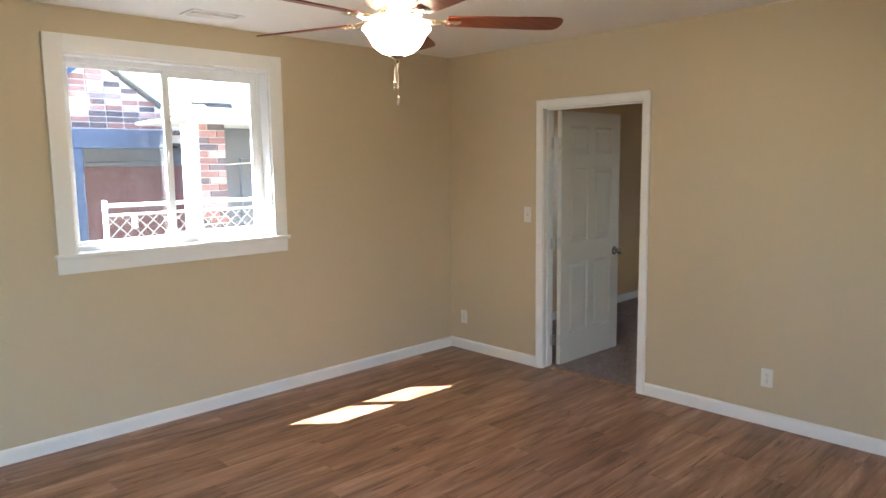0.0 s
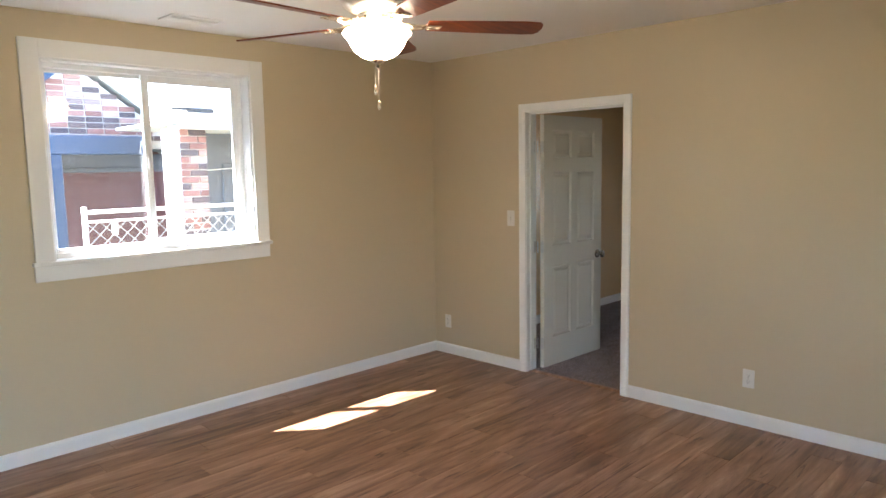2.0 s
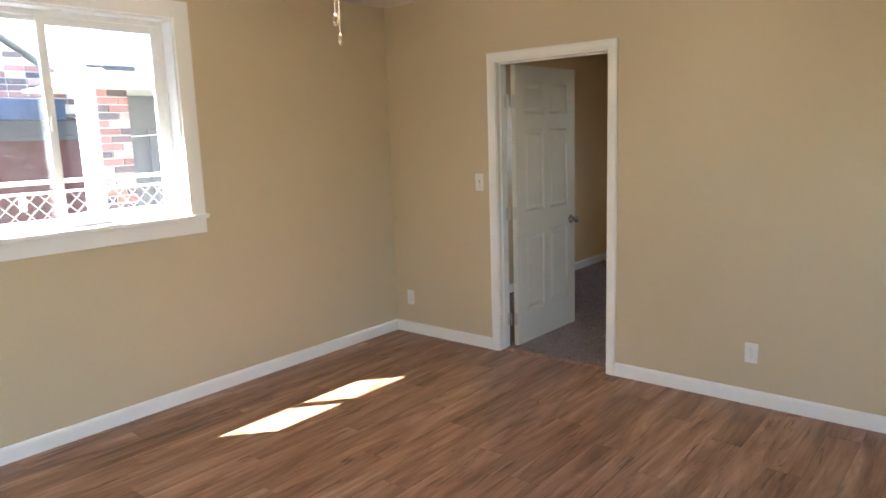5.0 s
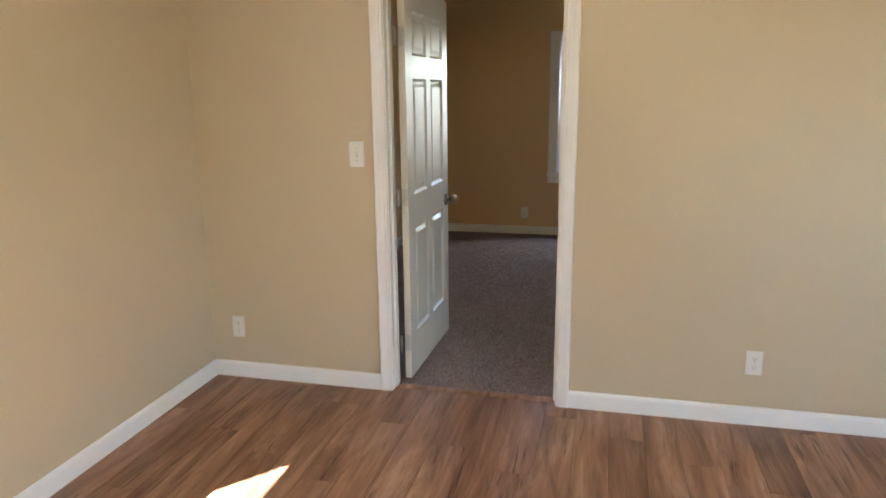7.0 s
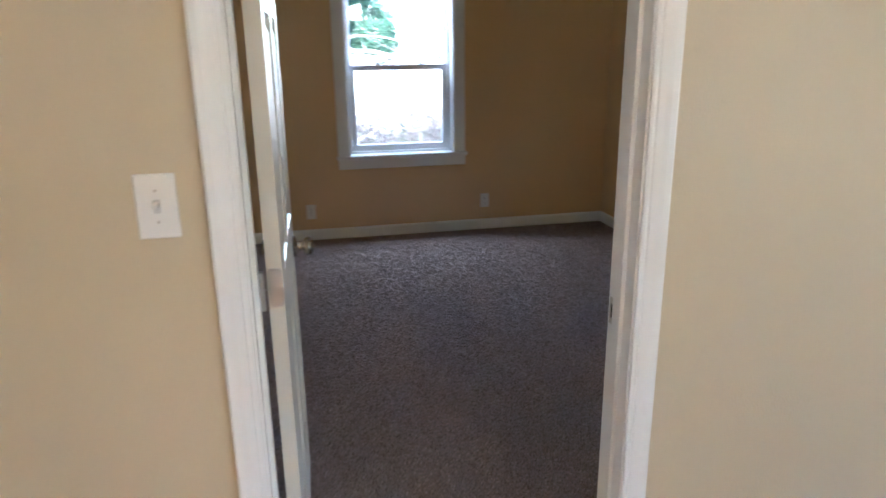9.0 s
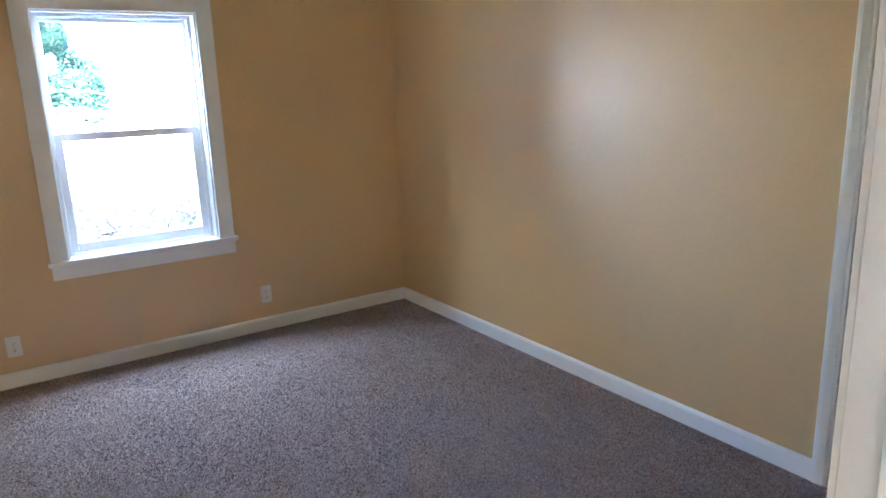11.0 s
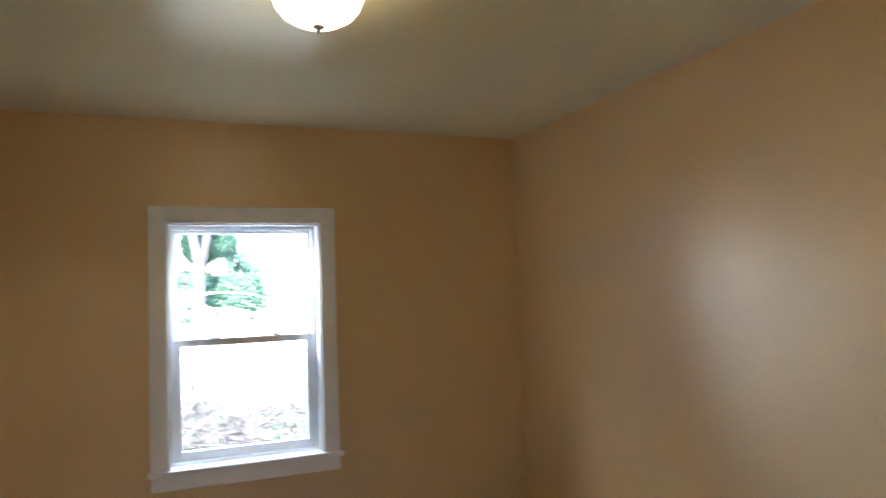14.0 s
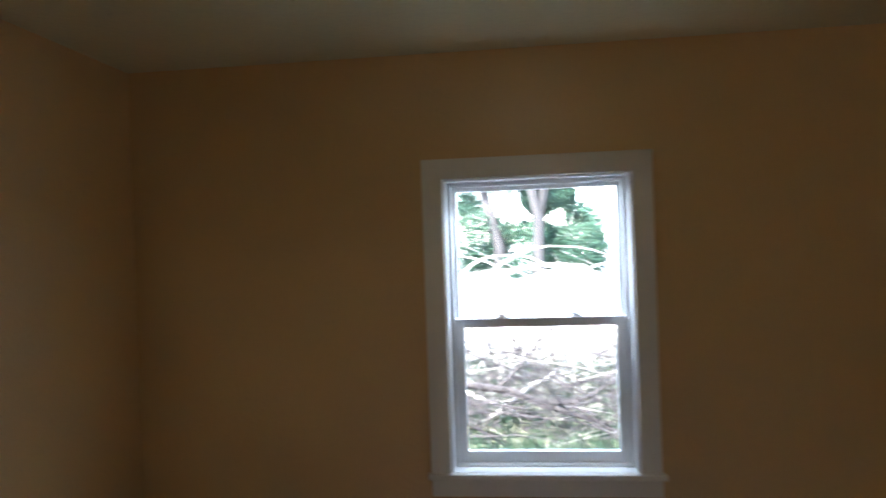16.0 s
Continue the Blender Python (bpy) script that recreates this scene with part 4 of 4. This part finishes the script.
# ---------------------------------------------------------------- outdoors: the house next door
def neighbour():
    h = thing("neighbour_house", "weathered brick house next door with blue trim and porch", "house")
    # gable
    gy, ax_, az, half, drop = 4.98, -1.35, 3.02, 1.45, 1.06
    bm = bmesh.new()
    f = [bm.verts.new(p) for p in ((ax_ - half, gy + 0.03, az - drop), (ax_ + half, gy + 0.03, az - drop), (ax_, gy + 0.03, az), (ax_ - half, gy + 0.25, az - drop), (ax_ + half, gy + 0.25, az - drop), (ax_, gy + 0.25, az))]
    for q in ((0, 1, 2), (3, 5, 4), (0, 3, 4, 1), (1, 4, 5, 2), (2, 5, 3, 0)):
        bm.faces.new([f[i] for i in q])
    gable = part("gable_wall", bm, MORTAR, h, "brick gable with pale mortar")
    slope = drop / half
    for s in (-1, 1):
        rk = bmesh.new()
        a, b = Vector((ax_, gy - 0.12, az + 0.10)), Vector((ax_ + s * (half + 0.25), gy - 0.12, az + 0.10 - (half + 0.25) * slope))
        deep = 0.15 if s < 0 else 0.05
        extrude_profile(rk, [(0, 0), (0.04, 0), (0.04, -deep), (0, -deep)], a, b, (0, 1, 0), (0, 0, 1))
        # right board's white stands for glare washing out the fascia
        part("rake_board", rk, BLUE_PAINT if s < 0 else WHITE_OLD, h, "blue painted rake board" if s < 0 else "thin rake board in white for the glare on it")
        rf = bmesh.new()
        extrude_profile(rf, [(-0.04, 0.0), (6.0, 0.0), (6.0, 0.05), (-0.04, 0.05)], a, b, (0, 1, 0), (0, 0, 1))
        part("roof", rf, ROOF, h, "pale roof slope")
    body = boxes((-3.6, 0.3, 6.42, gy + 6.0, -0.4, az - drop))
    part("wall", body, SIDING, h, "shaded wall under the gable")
    # slab added out of view to keep daylight off the porch
    part("porch_ceiling", boxes((-3.6, 0.3, 5.06, 6.42, 1.96, 2.0)), SIDING, h, "grey boarded ceiling added unseen to shade the porch")
    # porch in front: blue beam and post, dark red wall behind
    part("porch_beam", boxes((-3.6, -0.42, 4.90, 5.05, 1.88, 2.12), bevel=0.01), BLUE_PAINT, h, "blue painted porch beam")
    part("porch_post", boxes((-1.80, -1.52, 4.90, 5.05, -0.3, 1.88), bevel=0.01), BLUE_PAINT, h, "blue painted porch post")
    part("porch_wall", boxes((-3.6, 0.45, 6.3, 6.4, -0.3, 2.2)), RED_WALL, h, "dark red panelled porch wall")
    part("porch_frieze", boxes((-1.45, 0.3, 6.15, 6.22, 1.72, 1.92), (-1.45, 0.3, 6.12, 6.16, 1.66, 1.72), bevel=0.006), SIDING, h, "grey weathered boards over the porch wall")
    part("porch_frame", boxes((-1.40, -1.33, 6.2, 6.29, -0.3, 1.66), bevel=0.006), WHITE_OLD, h, "white weathered door frame")
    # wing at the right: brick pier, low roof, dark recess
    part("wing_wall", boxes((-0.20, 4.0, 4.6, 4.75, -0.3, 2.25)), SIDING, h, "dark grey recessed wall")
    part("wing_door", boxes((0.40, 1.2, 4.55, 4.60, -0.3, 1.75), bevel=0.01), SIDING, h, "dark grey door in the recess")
    part("wing_roof", boxes((-0.98, 4.0, 2.85, 4.6, 2.16, 2.20), (-0.98, 4.0, 2.80, 2.85, 2.10, 2.26), bevel=0.005), WHITE_OLD, h, "white weathered eave")
    part("wing_roof_top", boxes((-0.62, 4.0, 3.4, 4.7, 2.28, 2.40), bevel=0.005), ROOF, h, "pale low roof")
    part("roof_gap", boxes((-0.80, -0.30, 3.37, 3.40, 2.345, 2.375), (-0.62, -0.30, 3.36, 3.39, 2.325, 2.345)), DARK, h, "dark gap under lifted roof flashing")
    part("gutter", tube(bmesh.new(), [(-0.98, 2.78, 2.20), (0.5, 2.78, 2.19), (4.0, 2.78, 2.17)], 0.04, 10), WHITE_OLD, h, "white gutter", True)
    part("roof_vent", lathe(bmesh.new(), [(0.0, 2.40), (0.05, 2.40), (0.05, 2.46), (0.07, 2.47), (0.07, 2.50), (0.0, 2.51)], (-0.50, 3.6, 0), 14), ROOF, h, "small roof vent cap", True)
    part("service_wire", tube(bmesh.new(), [(-0.25, 4.5, 1.72), (0.1, 4.5, 1.66), (0.6, 4.5, 1.69)], 0.008, 6), WHITE_OLD, h, "sagging white cable")
    part("pier_core", boxes((-0.900, -0.595, 3.015, 3.30, -0.3, 2.155)), MORTAR, h, "mortar core of the pier")
    part("downpipe", tube(bmesh.new(), [(-1.02, 3.1, 2.1), (-1.02, 3.1, 1.0), (-1.0, 3.1, -0.25)], 0.035, 10), WHITE_OLD, h, "white downpipe", True)
    return h, gable, (gy, ax_, az, half, drop)


house, gable, GAB = neighbour()


def chain_fence():
    f = thing("chain_link_fence", "white-framed galvanised chain-link fence between the houses", "fence")
    y, x0, x1, z0, z1 = 2.45, -2.10, 1.6, 0.02, 1.285
    for x in (x0, -0.32, x1):
        part("post", tube(bmesh.new(), [(x, y, -0.25), (x, y, z1 + 0.05)], 0.024, 10), WHITE_OLD, f, smooth=True)
    part("top_rail", tube(bmesh.new(), [(x0, y, z1), (x1, y, z1)], 0.019, 10), WHITE_OLD, f, smooth=True)
    part("middle_rail", tube(bmesh.new(), [(x0, y, z1 - 0.09), (x1, y, z1 - 0.09)], 0.012, 8), WHITE_OLD, f, smooth=True)
    bm = bmesh.new()
    step, h = 0.125, z1 - 0.09 - z0
    n = int((x1 - x0 + h) / step)
    for i in range(n):
        for s in (-1, 1):
            a = x0 - (h if s > 0 else 0) + i * step
            b = a + s * h if s > 0 else a - h
            p, q = Vector((a, y + s * 0.002, z0)), Vector((a + h if s > 0 else a - h, y + s * 0.002, z0 + h))
            if s < 0:
                p.x, q.x = p.x + h, q.x + h
            lo, hi = sorted((p.x, q.x))
            if hi < x0 or lo > x1:
                continue
            d = q - p
            ts = sorted(((x0 - p.x) / d.x, (x1 - p.x) / d.x))
            t0, t1 = max(0, ts[0]), min(1, ts[1])
            if t1 - t0 > 0.02:
                tube(bm, [p + d * t0, p + d * t1], 0.0032, 4)
    part("wire_mesh", bm, GALV, f, "galvanised diamond wire mesh")
    part("gate_latch", boxes((x0 + 0.24, x0 + 0.28, y - 0.03, y + 0.02, 1.06, 1.20), bevel=0.004), WHITE_OLD, f)


chain_fence()


# ---------------------------------------------------------------- bricks
def brick_mesh():
    bm = boxes((-0.098, 0.098, -0.045, 0.045, -0.0315, 0.0315), bevel=0.004)
    me = mesh_of("brick", bm)
    me.materials.append(BRICK)
    return me


BRICK_MESH = brick_mesh()


def lay_brick(x, y, z, parent, sx=1.0):
    b = new("brick", BRICK_MESH)
    b.parent = parent
    b.matrix_basis = Matrix.Translation((x, y + rng.uniform(-.004, .004), z)) @ Matrix.Diagonal((sx, 1, 1, 1))


gy, gx, gz, ghalf, gdrop = GAB
row, z = 0, 2.10
while z < gz - 0.05:
    w = (gz - z - 0.06) * ghalf / gdrop
    x = gx - w + (0.0 if row % 2 else 0.104)
    while x < gx + w - 0.08:
        lay_brick(x + 0.1, gy + 0.06, z, gable)
        x += 0.208
    z += 0.074
    row += 1
pier = house.children[0]
for o in house.children:
    if o.name.startswith("pier_core"):
        pier = o
z, row = 0.0, 0
while z < 2.1:
    if row % 2:
        lay_brick(-0.80, 3.045, z, pier)
        lay_brick(-0.645, 3.045, z, pier, 0.48)
    else:
        lay_brick(-0.85, 3.045, z, pier, 0.48)
        lay_brick(-0.695, 3.045, z, pier)
    z += 0.074
    row += 1

# ---------------------------------------------------------------- carpet pile near the doorway
def tufts():
    r = np.random.RandomState(5)
    n = 260000
    x = 0.085 + r.rand(n) * 3.98
    y = -3.68 + r.rand(n) * 3.60
    keep = (x > 0.125) | ((y > DY0 + 0.012) & (y < DY1 - 0.012))
    x, y = x[keep], y[keep]
    n = len(x)
    a, h, w = r.rand(n) * 6.283, 0.0035 + 0.0045 * r.rand(n), 0.0032 + 0.0026 * r.rand(n)
    lean = (r.rand(n, 2) - 0.5) * 0.010
    base = np.stack([x, y, np.full(n, 0.003)], 1)
    vs = np.empty((n, 4, 3))
    for k in range(3):
        vs[:, k] = base
        vs[:, k, 0] += w * np.cos(a + k * 2.094)
        vs[:, k, 1] += w * np.sin(a + k * 2.094)
    vs[:, 3] = base + np.stack([lean[:, 0], lean[:, 1], h], 1)
    i = np.arange(n) * 4
    fs = np.concatenate([np.stack([i, i + 1, i + 3], 1), np.stack([i + 1, i + 2, i + 3], 1), np.stack([i + 2, i, i + 3], 1)])
    me = bpy.data.meshes.new("carpet_pile")
    me.from_pydata(vs.reshape(-1, 3).tolist(), [], fs.tolist())
    me.materials.append(TUFT)
    ob = new("carpet_pile", me)
    tagged(ob, "taupe flecked cut-pile carpet covering the bedroom floor", "carpet", "", "stuff")


tufts()

# ---------------------------------------------------------------- floor planks
PW, PL = 0.152, 1.22


def plank_mesh(length):
    bm = boxes((0.0006, length - 0.0006, 0.0006, PW - 0.0006, -0.004, 0.0), bevel=0.0012)
    me = mesh_of("plank", bm)
    me.materials.append(PLANK)
    return me


PLANKS = {}
y, row = -0.004 - PW, 0
while y > AY0 - PW:
    x = AX0 - PL + ((row * 0.437) % 1.0) * PL
    while x < 0.032:
        a, b = max(x, AX0), min(x + PL, 0.033 if y + PW > DY0 and y < DY1 else -0.002)
        if b - a > 0.03:
            key = round(b - a, 3)
            if key not in PLANKS:
                PLANKS[key] = plank_mesh(b - a)
            p = new("plank", PLANKS[key])
            p.parent = floor
            p.location = (a, y, 0.0)
        x += PL
    y -= PW
    row += 1
